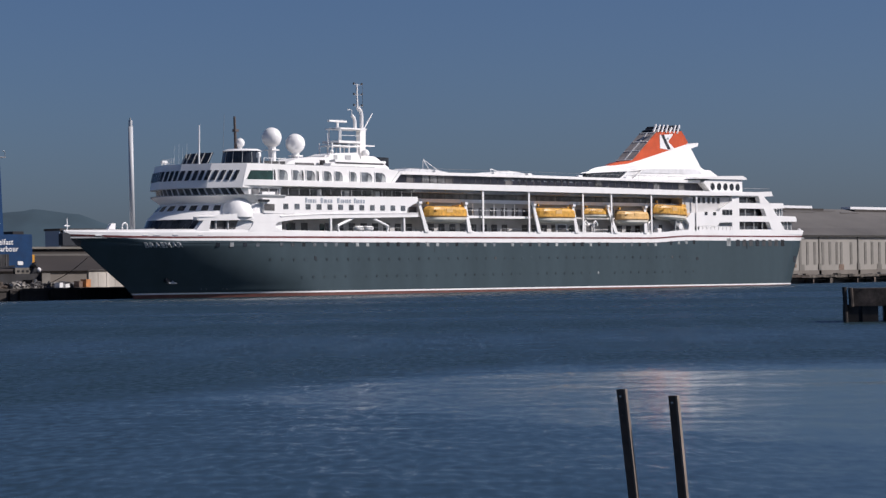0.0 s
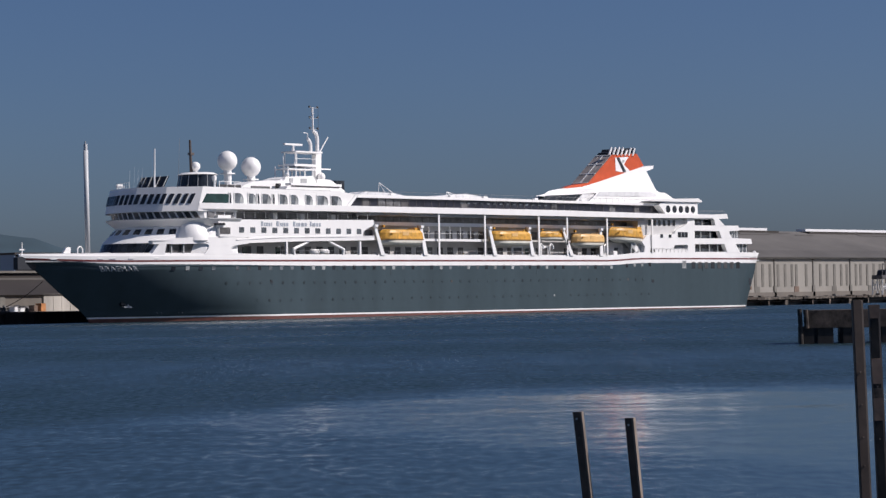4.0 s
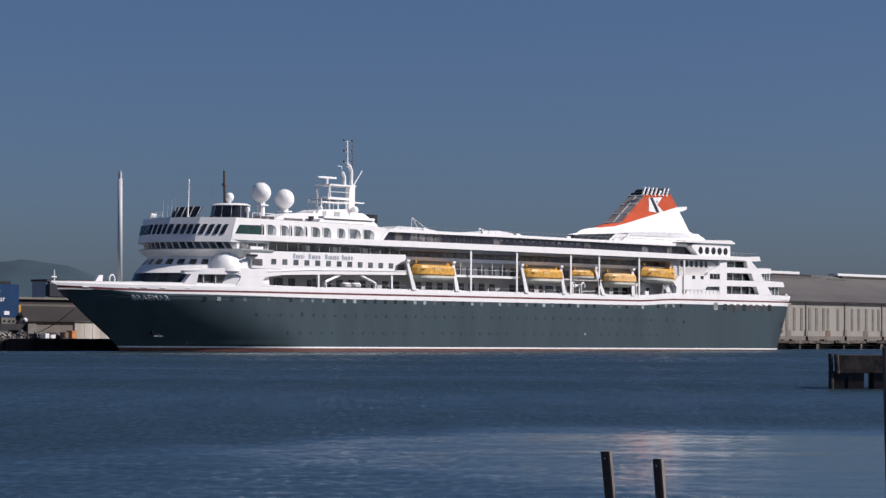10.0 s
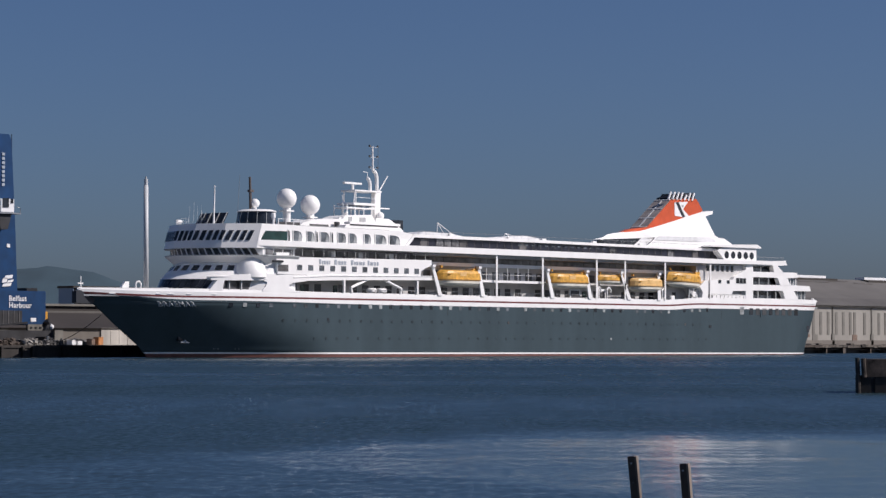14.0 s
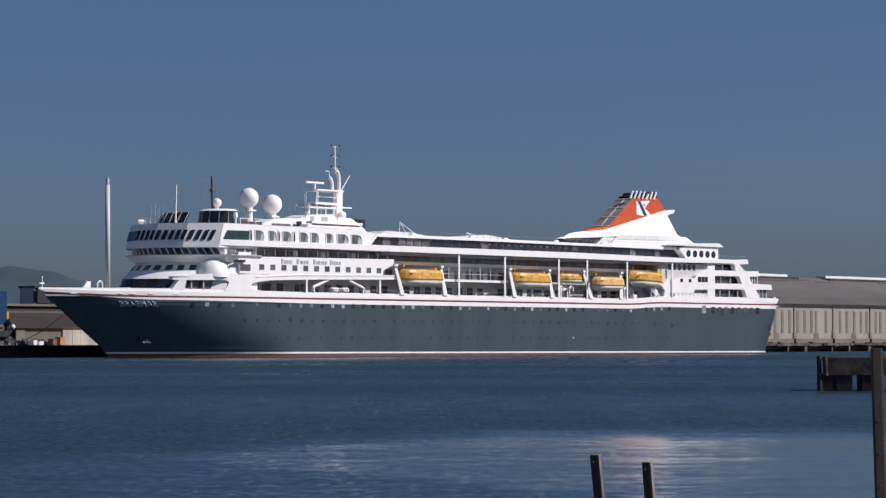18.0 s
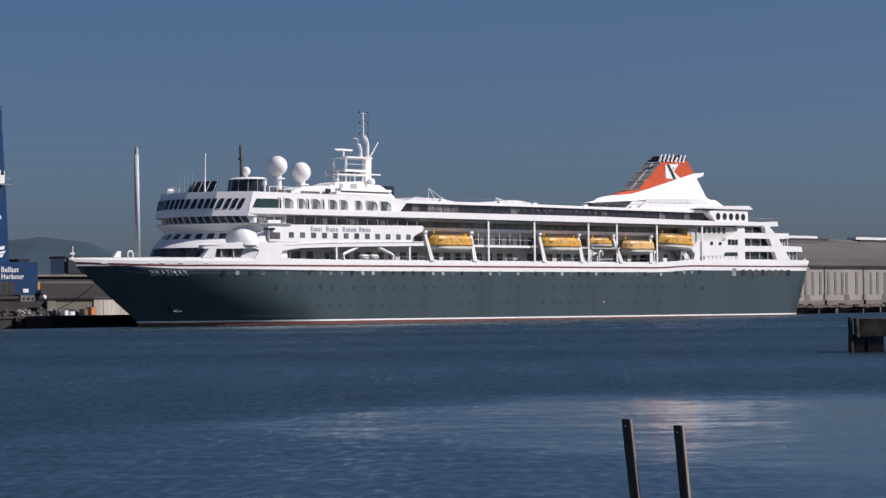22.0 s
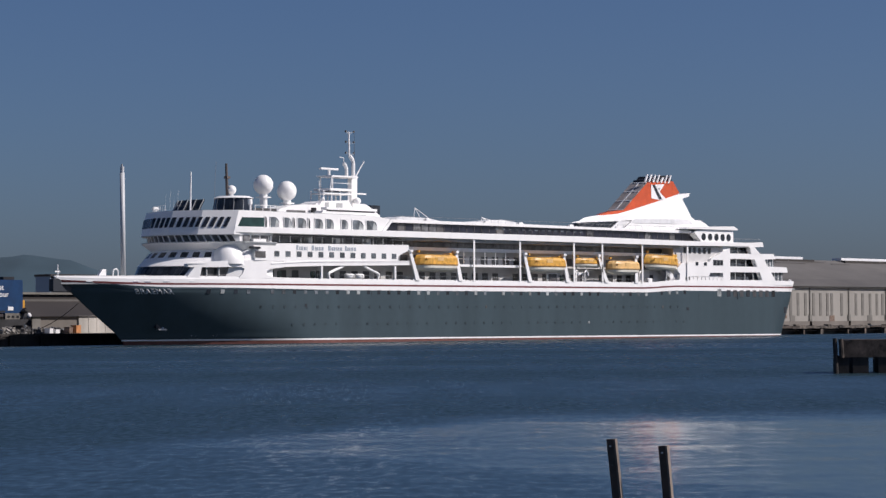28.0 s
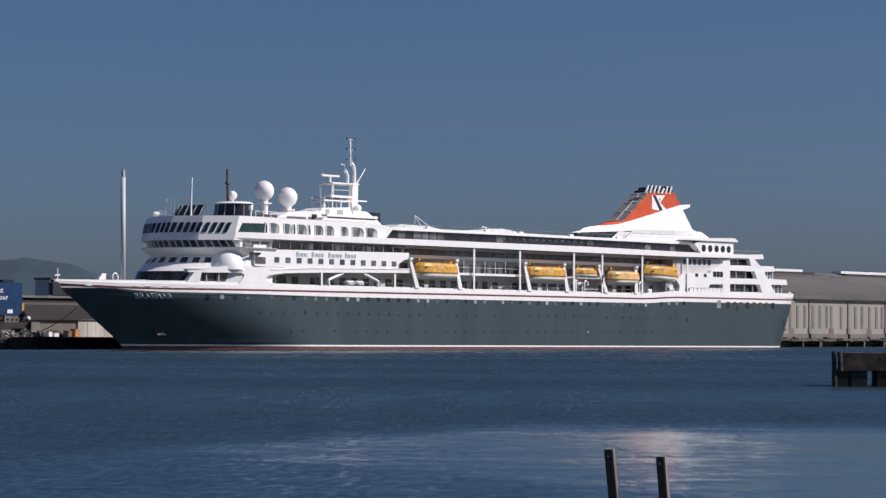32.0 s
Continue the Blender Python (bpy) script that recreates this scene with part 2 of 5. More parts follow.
    link(back.outputs["Vector"], unit.inputs[0])
    link(unit.outputs["Vector"], b.inputs["Normal"])
    return m


WATER = water_material()


# ---- mesh helpers ----
def part(name, bm, material, parent=None, label="", smooth=False):
    me = bpy.data.meshes.new(name)
    bmesh.ops.recalc_face_normals(bm, faces=bm.faces[:])
    if smooth:
        for f in bm.faces:
            f.smooth = True
    bm.to_mesh(me)
    bm.free()
    me.materials.append(material)
    ob = new(name, me)
    if parent:
        ob.parent = parent
    if label:
        ob["label"] = label
    return ob


def shared(name, ob, m, parent):
    """Another object on the mesh of ob."""
    o = new(name, ob.data)
    o.parent = parent
    o.matrix_basis = m
    return o


def empty(name, at, label, category, group="", kind=""):
    e = new(name)
    e.location = at
    e.empty_display_size = 0.5
    return tagged(e, label, category, group, kind)


def faces(bm, rings, closed=True, caps=True):
    """Skin over rings of equally many points."""
    vs = [[bm.verts.new(p) for p in r] for r in rings]
    n = len(rings[0])
    for a, b in zip(vs, vs[1:]):
        for i in range(n if closed else n - 1):
            j = (i + 1) % n
            bm.faces.new((a[i], a[j], b[j], b[i]))
    if caps:
        bm.faces.new(vs[0])
        bm.faces.new(vs[-1])
    return bm


def box(x0, x1, y0, y1, z0, z1, bm=None, bevel=0.0):
    own = bmesh.new()
    faces(own, [[(x0, y0, z), (x1, y0, z), (x1, y1, z), (x0, y1, z)] for z in (z0, z1)])
    if bevel:
        bmesh.ops.bevel(own, geom=own.edges[:], offset=bevel, segments=2, affect="EDGES")
    return own if bm is None else join(bm, own)


def join(bm, own):
    me = bpy.data.meshes.new("tmp")
    own.to_mesh(me)
    own.free()
    bm.from_mesh(me)
    bpy.data.meshes.remove(me)
    return bm


def prism_xz(pts, y0, y1, bm=None, pts2=None):
    bm = bm or bmesh.new()
    return faces(bm, [[(x, y0, z) for x, z in pts], [(x, y1, z) for x, z in (pts2 or pts)]])


def prism_xy(pts, z0, z1, bm=None, pts2=None):
    bm = bm or bmesh.new()
    return faces(bm, [[(x, y, z0) for x, y in pts], [(x, y, z1) for x, y in (pts2 or pts)]])


def tube(p, q, r, r2=None, n=8, bm=None):
    bm = bm or bmesh.new()
    p, q = Vector(p), Vector(q)
    w = (q - p).normalized()
    u = w.orthogonal().normalized()
    v = w.cross(u)
    ring = lambda c, k: [c + (u * math.cos(2 * math.pi * i / n) + v * math.sin(2 * math.pi * i / n)) * k for i in range(n)]
    return faces(bm, [ring(p, r), ring(q, r if r2 is None else r2)])


def pipe(path, r, n=8, bm=None):
    bm = bm or bmesh.new()
    for p, q in zip(path, path[1:]):
        tube(p, q, r, n=n, bm=bm)
    return bm


def ball(c, r, bm=None, seg=24, sz=1.0):
    own = bmesh.new()
    bmesh.ops.create_uvsphere(own, u_segments=seg, v_segments=seg // 2, radius=1)
    rr = r if isinstance(r, tuple) else (r, r, r * sz)
    bmesh.ops.transform(own, matrix=Matrix.Translation(c) @ Matrix.Diagonal((*rr, 1)), verts=own.verts[:])
    return own if bm is None else join(bm, own)


def lerp_table(t, x):
    for (a, fa), (b, fb) in zip(t, t[1:]):
        if x <= b:
            return fa + (fb - fa) * max(0, (x - a)) / (b - a)
    return t[-1][1]


def lettering(text, size, place, bold=0.0):
    """A mesh of the built-in font; place turns (x, z) on the lettering's plane into a point."""
    cu = bpy.data.curves.new("text", "FONT")
    cu.body, cu.size, cu.extrude, cu.space_character, cu.offset = text, size, 0.02, 1.1, bold
    ob = new("text", cu)
    me = bpy.data.meshes.new_from_object(ob.evaluated_get(bpy.context.evaluated_depsgraph_get()))
    bpy.data.objects.remove(ob)
    bm = bmesh.new()
    bm.from_mesh(me)
    for v in bm.verts:
        v.co = place(v.co.x, v.co.y, v.co.z)
    return bm


# ---- setting: water, quay ----
def far_sheet():
    bm = bmesh.new()
    faces(bm, [[(-4000, -4000, 0), (-4000, 13.2, 0)], [(4000, -4000, 0), (4000, 13.2, 0)]], closed=False, caps=False)
    part("water", bm, WATER)
    tagged(bpy.data.objects["water"], "calm dark blue harbour water with light ripples", "water", kind="structure")


far_sheet()

def quay_and_ground():
    bm = bmesh.new()
    faces(bm, [[(-4000, 14.0, 1.9), (-4000, 4000, 1.9)], [(4000, 14.0, 1.9), (4000, 4000, 1.9)]], closed=False, caps=False)
    tagged(part("ground", bm, RUBBLE), "grey gravel and concrete quay surface", "ground", kind="structure")
    quay = tagged(part("quay_wall", box(-600, 170, 13.0, 14.0, -3, 1.55), QUAYDARK), "dark tarred quay wall with piles above the water", "quay", kind="structure")
    part("coping", box(-600, 170, 12.8, 14.6, 1.55, 1.95), QUAYDARK, quay)
    pile = part("fender_pile", box(-0.22, 0.22, 12.45, 13.0, -3, 1.75), JETTYLEG, quay)
    for i in range(38):
        shared("fender_pile", pile, Matrix.Translation((-60 + 6.2 * i, 0, 0)), quay)
    # black back wall stands in for the shade between the piers
    open_quay = tagged(part("piled_quay", box(170, 700, 15.5, 16.5, -3, 1.5), BLACK), "worn quay edge of rubble and piers over dark gaps", "quay", kind="structure")
    x = 170.0
    while x < 560:
        w = random.uniform(1.5, 6.5)
        lo, hi = random.uniform(1.3, 1.5), random.uniform(1.8, 1.98)
        d = random.uniform(-0.25, 0.2)
        part("edge_block", prism_xz([(x, lo), (x + w * 0.4, lo + random.uniform(-0.12, 0.1)), (x + w, lo), (x + w, hi), (x + w * 0.6, hi + random.uniform(-0.1, 0.15)), (x, hi)], 13.0 + d, 16.0), random.choice((RUBBLEBROWN, RUBBLEBROWN, JETTYDARK, TIMBER)), open_quay)
        x += w + random.choice((0.0, 0.05, 0.4))
    part("edge_slab", box(560, 700, 12.9, 16.0, 1.0, 1.95), RUBBLEBROWN, open_quay)
    for i in range(44):
        x = 176 + 9.3 * i + random.uniform(-3.0, 3.0)
        part("pier", box(x, x + random.choice((0.4, 0.6, 1.2)), 13.2, 15.5, -3, 1.2), random.choice((RUBBLEBROWN, TIMBER, JETTYDARK)), open_quay)
    part("low_waling", box(170, 560, 14.2, 14.5, 0.75, 0.95), TIMBER, open_quay)
    for i in range(60):
        x = 172 + 6.5 * i + random.uniform(-3, 3)
        w, h = random.uniform(0.4, 2.6), random.uniform(0.1, 0.4)
        part("kerb_block", box(x, x + w, 13.2, 13.8 + random.random(), 1.9, 1.95 + h, bevel=0.04), random.choice((CONCRETE, RUBBLEBROWN, RUBBLEBROWN)), open_quay)


quay_and_ground()


# ---- the ship's hull ----
STEM = [(-4, 16.0), (0, 14.4), (1.8, 12.7), (5, 8.0), (8, 3.9), (8.8, 2.6), (9.2, 0.8), (9.6, 0.2), (12, 0.0)]


def stem_x(z):
    return lerp_table(STEM, z)


def transom_x(z):
    return 185.3 + 5.6 * max(-0.3, z / 11)


def half_beam(x, z):
    k = min(1.0, max(0.0, z / 8))
    lead = stem_x(z)
    lead += (stem_x(min(z, 8.4)) - lead) * min(1.0, max(0.0, (x - lead) / 13))  # only the stem itself rakes at the top
    u = min(1.0, max(0.0, (x - lead) / (30 + 6 * k)))
    b = 11.25 * (1 - (1 - u) ** (1.2 + 1.2 * k))
    if x > 148:
        b *= 1 - 0.03 * ((x - 148) / 45) ** 2
    return max(b, 0.05)


def sheer(x, z):
    """Lines above the hull's green rise a little near the stern."""
    t = min(1.0, max(0.0, (x - 137) / 12))
    if 0.3 < z < 0.8:
        return z + 0.24 - 0.0028 * x  # painted line, out of trim with the water
    k = min(1.0, max(0.0, (17 - x) / 16)) ** 1.5  # painted lines sweep up at the stem
    lift = (0.5 if z < 9.9 else 0.3 if z < 10.3 else 0.0) * k if z > 8.7 else 0.0
    if z > 9.9:
        lift += 0.22 * min(1.0, max(0.0, (44 - x) / 22))
    return z + lift + (0.42 * t * t * (3 - 2 * t) if z > 8 else 0)


def hull_band(z0, z1, steps, off=0.0, x0=None, x1=None, extra=0.0, lean=0.0):
    """Shell of the hull between two heights, port, transom and starboard in one sweep."""
    bm = bmesh.new()
    rings = []
    vs = [(i / 26) ** 1.6 * 0.32 for i in range(27)] + [0.32 + 0.68 * i / 34 for i in range(1, 35)]
    for s in range(steps + 1):
        z = z0 + (z1 - z0) * s / steps
        a, b = stem_x(z), transom_x(z)
        if x0 is not None:
            a = max(a, x0)
        if x1 is not None:
            b = min(b, x1)
        port = []
        for v in vs:
            x = a + (b - a) * v
            e = extra * max(0.0, min(1.0, (x - 137) / 12)) if s == steps else 0
            port.append((x, -(half_beam(x, z0) - lean * (0.15 + 0.85 * max(0.0, min(1.0, (34 - x) / 14))) * (z - z0) if lean else half_beam(x, z)) - off, sheer(x, z) + e))
        rings.append(port + [(x, -y, zz) for x, y, zz in reversed(port)])
    return faces(bm, rings, closed=True, caps=False)


ship = empty("cruise_ship", (0, 0, 0), "white cruise ship with grey-green hull moored at the quay", "ship")
part("boot_topping", hull_band(-4, 0.42, 4), BOOT, ship, "dull red boot topping", smooth=True)
part("waterline_stripe", hull_band(0.42, 0.68, 1, off=0.03), WHITE, ship, smooth=True)
part("hull", hull_band(0.68, 8.72, 26), GREEN, ship, "grey-green painted hull side", smooth=True)
part("lower_stripe", hull_band(8.72, 9.42, 1, off=0.03, x0=9.0), WHITE, ship, smooth=True)


def bow_strake(side):
    """The hull's green rises to the red stripe towards the bow."""
    rings = []
    for i in range(33):
        x = 1.2 + 60.0 * (i / 32) ** 1.3
        t = min(1.0, max(0.0, (x - 16) / 44))
        top = 9.06 - 0.34 * t * t * (3 - 2 * t) + 0.36 * min(1.0, max(0.0, (17 - x) / 12))
        row_ = [(x, side * (half_beam(x, 8.66 + (top - 8.66) * k / 3) + 0.1), sheer(x, 8.71 + (top - 8.71) * k / 3)) for k in range(4)]
        rings.append(row_)
    return faces(bmesh.new(), rings, closed=False, caps=False)


for side in (-1, 1):
    part("bow_strake", bow_strake(side), GREEN, ship, smooth=True)
part("red_stripe", hull_band(9.42, 9.72, 1, off=0.04), REDLINE, ship, "dark red stripe", smooth=True)
part("bulwark_foot", hull_band(9.72, 10.12, 1, off=0.02), WHITE, ship, "flared foot of the bulwark", smooth=True)
part("bulwark", hull_band(10.12, 10.55, 2, off=0.02, extra=0.28, lean=0.3), WHITE, ship, "white bulwark", smooth=True)
rail = hull_band(10.55, 10.66, 1, off=-0.45)
part("bulwark_cap", rail, WHITE, ship, smooth=True)


def main_deck():
    xs = [0.3 + 190.8 * (i / 60) ** 1.2 for i in range(61)]
    out = [(x, -half_beam(x, 9.9) + 0.02) for x in xs]
    return prism_xy(out + [(x, -y) for x, y in reversed(out)], 9.55, 9.8)


part("main_deck", main_deck(), GREY, ship)
P = -11.25  # port side
STAIN = mat("dull_hull_stain", (0.036, 0.058, 0.066), 0.6, var=0.3)
HULLPORT = mat("dim_hull_port", (0.034, 0.052, 0.062), 0.4, var=0.3)
BRIDGEGLASS = mat("grey_bridge_glass", (0.18, 0.18, 0.185), 0.1, var=0.4)


def nose_block():
    """Dark flat block added at the very bow."""
    return prism_xz([(-0.42, 8.45), (3.1, 8.42), (3.3, 9.4), (0.35, 10.45), (-0.42, 10.3)], -0.5, 0.5)


part("stem_plate", nose_block(), NAVY, ship, "dark flat block at the stem")


# windows and ports in the hull
def window_row(name, xs, z, w, h, mats, odds, depth=0.06, round_=False):
    made = {}
    for x in xs:
        zz = sheer(x, z)
        m = random.choices(mats, odds)[0]
        if m not in made:
            if round_:
                bm = tube((0, -depth / 2, 0), (0, depth / 2, 0), w / 2, n=14)
            else:
                bm = box(-w / 2, w / 2, -depth / 2, depth / 2, -h / 2, h / 2)
            made[m] = part(name, bm, m, ship)
            o = made[m]
        else:
            o = shared(name, made[m], Matrix(), ship)
        y = -half_beam(x, z)
        turn = math.atan2(half_beam(x + 0.5, z) - half_beam(x - 0.5, z), 1.0)
        flare = math.atan2(half_beam(x, z + 0.5) - half_beam(x, z - 0.5), 1.0)
        o.matrix_basis = Matrix.Translation((x, y, zz)) @ Matrix.Rotation(-turn, 4, "Z") @ Matrix.Rotation(flare, 4, "X")


window_row("hull_window", [23.5 + 2.55 * i for i in range(51) if i not in (4, 27, 40, 46)], 8.42, 0.72, 0.72, [GLASS, CURTAIN, GREYGLASS], [5, 3, 3])
window_row("porthole", [34 + 2.55 * i for i in range(46)], 5.95, 0.55, 0.55, [HULLPORT, DARKPANE], [9, 1], round_=True)
window_row("lower_porthole", [41 + 2.55 * i for i in range(44) if i % 9 != 5], 3.1, 0.48, 0.48, [HULLPORT, CURTAIN], [14, 1], round_=True)
window_row("aft_window", [166.3 + 2.35 * i for i in range(8)], 8.25, 1.3, 1.3, [GLASS, DARKPANE], [1, 1])
window_row("shell_door", [163.0], 8.4, 1.4, 1.5, [CURTAIN], [1])


def bow_name():
    def place(u, v, w):
        x, z = 12.1 + 1.03 * u - 0.72 * v, 8.0 + v
        return Vector((x, -half_beam(x, z) - 0.1 - w, z))
    return lettering("BRAEMAR", 1.18, place)


# white letters coloured grey to carry the dimness of the shaded bow
part("name_lettering", bow_name(), MASTGREY, ship, "white ship's name on the bow, greyed for shade")


def hull_fittings():
    y = -half_beam(19, 2.6)
    bm = box(18.0, 20.0, y - 0.2, y + 0.5, 2.3, 2.6, bevel=0.05)
    tube((19, y - 0.12, 2.4), (19, y + 0.1, 3.6), 0.16, bm=bm)
    part("anchor", bm, STEEL, ship, "stowed steel anchor in its recess")
    part("anchor_recess", box(17.6, 20.4, y - 0.04, y + 0.5, 2.7, 5.0), NAVY, ship)
    for x in (24.2, 24.9, 27.6, 28.2):
        yy = -half_beam(x, 1.3)
        part("thruster_mark", box(x - 0.18, x + 0.18, yy - 0.04, yy + 0.2, 1.35, 1.6), GREY, ship)


hull_fittings()
for x, w in ((5.0, 1.1), (11.9, 0.9), (13.7, 1.1), (16.5, 0.9), (20.6, 0.8)):
    y = -half_beam(x, 9.72)
    fl = part("fairlead", box(-w / 2, w / 2, -0.1, 0.1, -0.08, 0.08, bevel=0.03), WHITE, ship, "white steel mooring fairlead")
    fl.matrix_basis = Matrix.Translation((x, y, 9.98)) @ Matrix.Rotation(-math.atan2(half_beam(x + 0.5, 9.72) - half_beam(x - 0.5, 9.72), 1.0), 4, "Z")
for i in range(9):
    x = 60.0 + 13.7 * i
    part("drain_stain", box(x - 0.09, x + 0.09, P - 0.012, P + 0.02, 8.72 - (0.9, 1.6, 1.2)[i % 3], 8.72), STAIN, ship)
for x, z, w, h, m in ((187.3, 5.3, 0.9, 1.3, NAVY), (187.6, 3.9, 0.6, 0.7, RUST), (152.0, 5.6, 0.8, 0.6, NAVY), (44.0, 6.2, 0.5, 0.5, NAVY)):
    part("hull_opening", box(x - w / 2, x + w / 2, -half_beam(x, z) - 0.04, -half_beam(x, z) + 0.2, z - h / 2, z + h / 2), m, ship)


# ---- lower superstructure ----
FACETS = (1.0, 0.62, 0.2, -0.2, -0.62, -1.0)  # corners of the flat-panelled lounge front, from starboard to port


def outline(xf, edge, n=28, y_max=11.25, power=2.0, back=36.0):
    """Curved front in plan from starboard to port, closed at the back."""
    ys = [y_max * k for k in FACETS] if n == 0 else [y_max * (1 - 2 * i / n) for i in range(n + 1)]
    pts = [(xf + (edge - xf) * abs(y / y_max) ** power, y) for y in ys]
    return pts + [(back, -y_max), (back, y_max)]


# promenade core, two decks high, and its floors; wall colour carries part of the shade
# lower wall set deeper so that the roof keeps sun off it
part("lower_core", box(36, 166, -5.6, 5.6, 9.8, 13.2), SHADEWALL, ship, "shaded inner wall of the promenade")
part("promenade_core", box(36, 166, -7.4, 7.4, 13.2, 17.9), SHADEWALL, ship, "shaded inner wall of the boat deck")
# floor coloured grey to hold down light bounced into the gallery
part("boat_deck_floor", box(82.6, 99.8, -10.8, -7.4, 13.05, 13.40), GREY, ship)
part("floor_edge", box(82.6, 99.8, -10.9, -10.8, 13.02, 13.44), WHITE, ship)
part("side_shell", prism_xz([(32.3, 13.44), (32.3, 15.2), (32.0, 15.55), (32.0, 16.85), (34.9, 16.9), (34.9, 16.2), (69.5, 16.55), (69.5, 15.55), (68.2, 15.2), (66.9, 14.6), (66.7, 13.75), (69.6, 13.7), (69.6, 13.1), (50, 12.75), (43, 12.55), (39.03, 12.42), (39.03, 13.34)], P, -7.4), WHITE, ship, "white side shell of the cabin deck")
part("side_shell", prism_xz([(31.3, 12.0), (31.3, 16.7), (69.5, 16.5), (69.5, 12.6)], 7.4, 11.25), WHITE, ship)
part("end_recess", prism_xz([(66.9, 13.9), (67.0, 14.55), (68.2, 15.1), (69.4, 15.45), (69.4, 13.9)], -7.7, -7.45), LOUVRE, ship)
part("shell_ledge", prism_xz([(36.0, 13.0), (45, 13.45), (69.6, 13.86), (69.6, 13.72), (45, 13.3), (36.0, 12.85)], P - 0.1, P), WHITE, ship)
# closed fairing forward of the promenade opening, with an opening of its own
def follow(columns, off=-0.03, thick=0.9):
    """Panel standing on the hull's plan: columns of x, lower z, upper z."""
    bm = bmesh.new()
    rings = []
    for x, lo, hi in columns:
        y = -half_beam(x, 9.72) + off + 0.06 * max(0.0, min(1.0, (34 - x) / 14))
        rings.append([(x, y, lo), (x, y, hi), (x, y + thick, hi), (x, y + thick, lo)])
    return faces(bm, rings)


part("side_fairing", follow([(20.0, 12.3, 12.95), (20.4, 12.22, 13.0), (21, 12.22, 13.06), (23.7, 12.22, 13.15), (27.1, 12.28, 13.26), (29.6, 12.34, 13.34), (30.6, 11.9, 13.4), (31.7, 11.8, 13.43), (34, 12.0, 13.4), (35.6, 12.1, 13.37), (37, 12.3, 13.33), (39.05, 12.42, 13.3)]), WHITE, ship, "white swept fairing")
part("fairing_roof", prism_xy([(19.0, -8.7), (23, -9.6), (27, -10.3), (31, -10.8), (36, -11.1), (36, -7), (22, -7)], 12.75, 12.95), WHITE, ship)
part("fairing_pillar", faces(bmesh.new(), [[(x, -half_beam(x, 9.72) + 0.04 + d, z) for x, z in ((19.7, 10.5), (22.0, 10.5), (22.4, 12.3), (21.2, 12.3))] for d in (0.0, 0.9)]), WHITE, ship)
part("fairing_pillar", follow([(29.4, 10.5, 10.7), (30.0, 10.5, 11.3), (30.35, 10.5, 12.0), (31, 10.5, 12.4), (34.9, 10.5, 12.2), (35.1, 10.5, 11.2), (36.2, 10.5, 10.82), (38.5, 10.5, 10.56)]), WHITE, ship)
part("fairing_wedge", follow([(34.85, 11.5, 12.2), (35.4, 11.95, 12.3), (36.8, 12.15, 12.4), (38.9, 12.35, 12.5)], off=-0.02), WHITE, ship)
part("fairing_glass", prism_xy([(22.2, -8.6), (26, -9.3), (31, -9.9), (31, -9.7), (26, -9.1), (22.2, -8.4)], 10.5, 12.7), BRIDGEGLASS, ship)
for x in (23.2, 25.4):
    part("fairing_mullion", box(x + 0.2, x + 0.44, -half_beam(x, 9.7) + 0.3, -half_beam(x, 9.7) + 0.6, 10.5, 12.3), GREY, ship)

# front tiers, each a sloping curved ring
def tier(name, z0, z1, xf0, e0, xf1, e1, material, back=37.0, y0=11.25, y1=11.25, label="", n=28):
    a, b = outline(xf0, e0, n, y_max=y0, back=back), outline(xf1, e1, n, y_max=y1, back=back)
    return part(name, prism_xy(a, z0, z1, pts2=b), material, ship, label)


def tier_windows(name, z0, z1, xf0, e0, xf1, e1, z_a, z_b, ys, w, material, y0=11.25, y1=11.25, slant=0.0, start=0.0, flat=False, thick=0.05):
    """Panes on a sloping curved tier between heights z_a and z_b, centred at ys."""
    def at(y, z):
        k = (z - z0) / (z1 - z0)
        xf, e, ym = xf0 + (xf1 - xf0) * k, e0 + (e1 - e0) * k, y0 + (y1 - y0) * k
        k = (y / ym) ** 2
        if flat:
            for p, q in zip(FACETS, FACETS[1:]):
                if q <= y / ym <= p:
                    k = q * q + (p * p - q * q) * (y / ym - q) / (p - q)
        return Vector((xf + (e - xf) * k, y, z))
    if isinstance(ys, float):
        gap, ys, y = ys, [], -y0 + 0.75 * w + start
        while y < y0 - 0.6 * w:
            ys.append(y)
            y += gap / math.hypot(1, 2 * (e0 - xf0) * y / y0 ** 2)
    for y in ys:
        bm = bmesh.new()
        h = 0.5 * w / math.hypot(1, 2 * (e0 - xf0) * y / y0 ** 2)
        q = [at(y - h, z_a), at(y + h, z_a), at(y + h + slant, z_b), at(y - h + slant, z_b)]
        nrm = (q[1] - q[0]).cross(q[3] - q[0]).normalized()
        if nrm.x > 0:
            nrm = -nrm
        faces(bm, [[p - nrm * 0.05 for p in q], [p + nrm * thick for p in q]])
        part(name, bm, material, ship)


tier("forward_house", 10.4, 12.5, 18.5, 29.6, 19.8, 30.2, WHITE, label="white forward deckhouse", y0=10.6, y1=10.6)
tier_windows("forward_pane", 10.4, 12.5, 18.5, 29.6, 19.8, 30.2, 10.95, 12.36, 1.02, 0.9, GLASS, 10.6, 10.6, slant=-0.25, start=2.6, thick=0.2)
tier("sloping_front", 12.5, 15.1, 19.6, 29.8, 23.2, 31.4, WHITE, label="sloping white front", y0=10.9, y1=10.6)
tier_windows("slanted_pane", 12.5, 15.1, 19.6, 29.8, 23.2, 31.4, 13.9, 14.72, 2.15, 1.15, GLASS, 10.9, 10.6, slant=0.3, start=1.6)
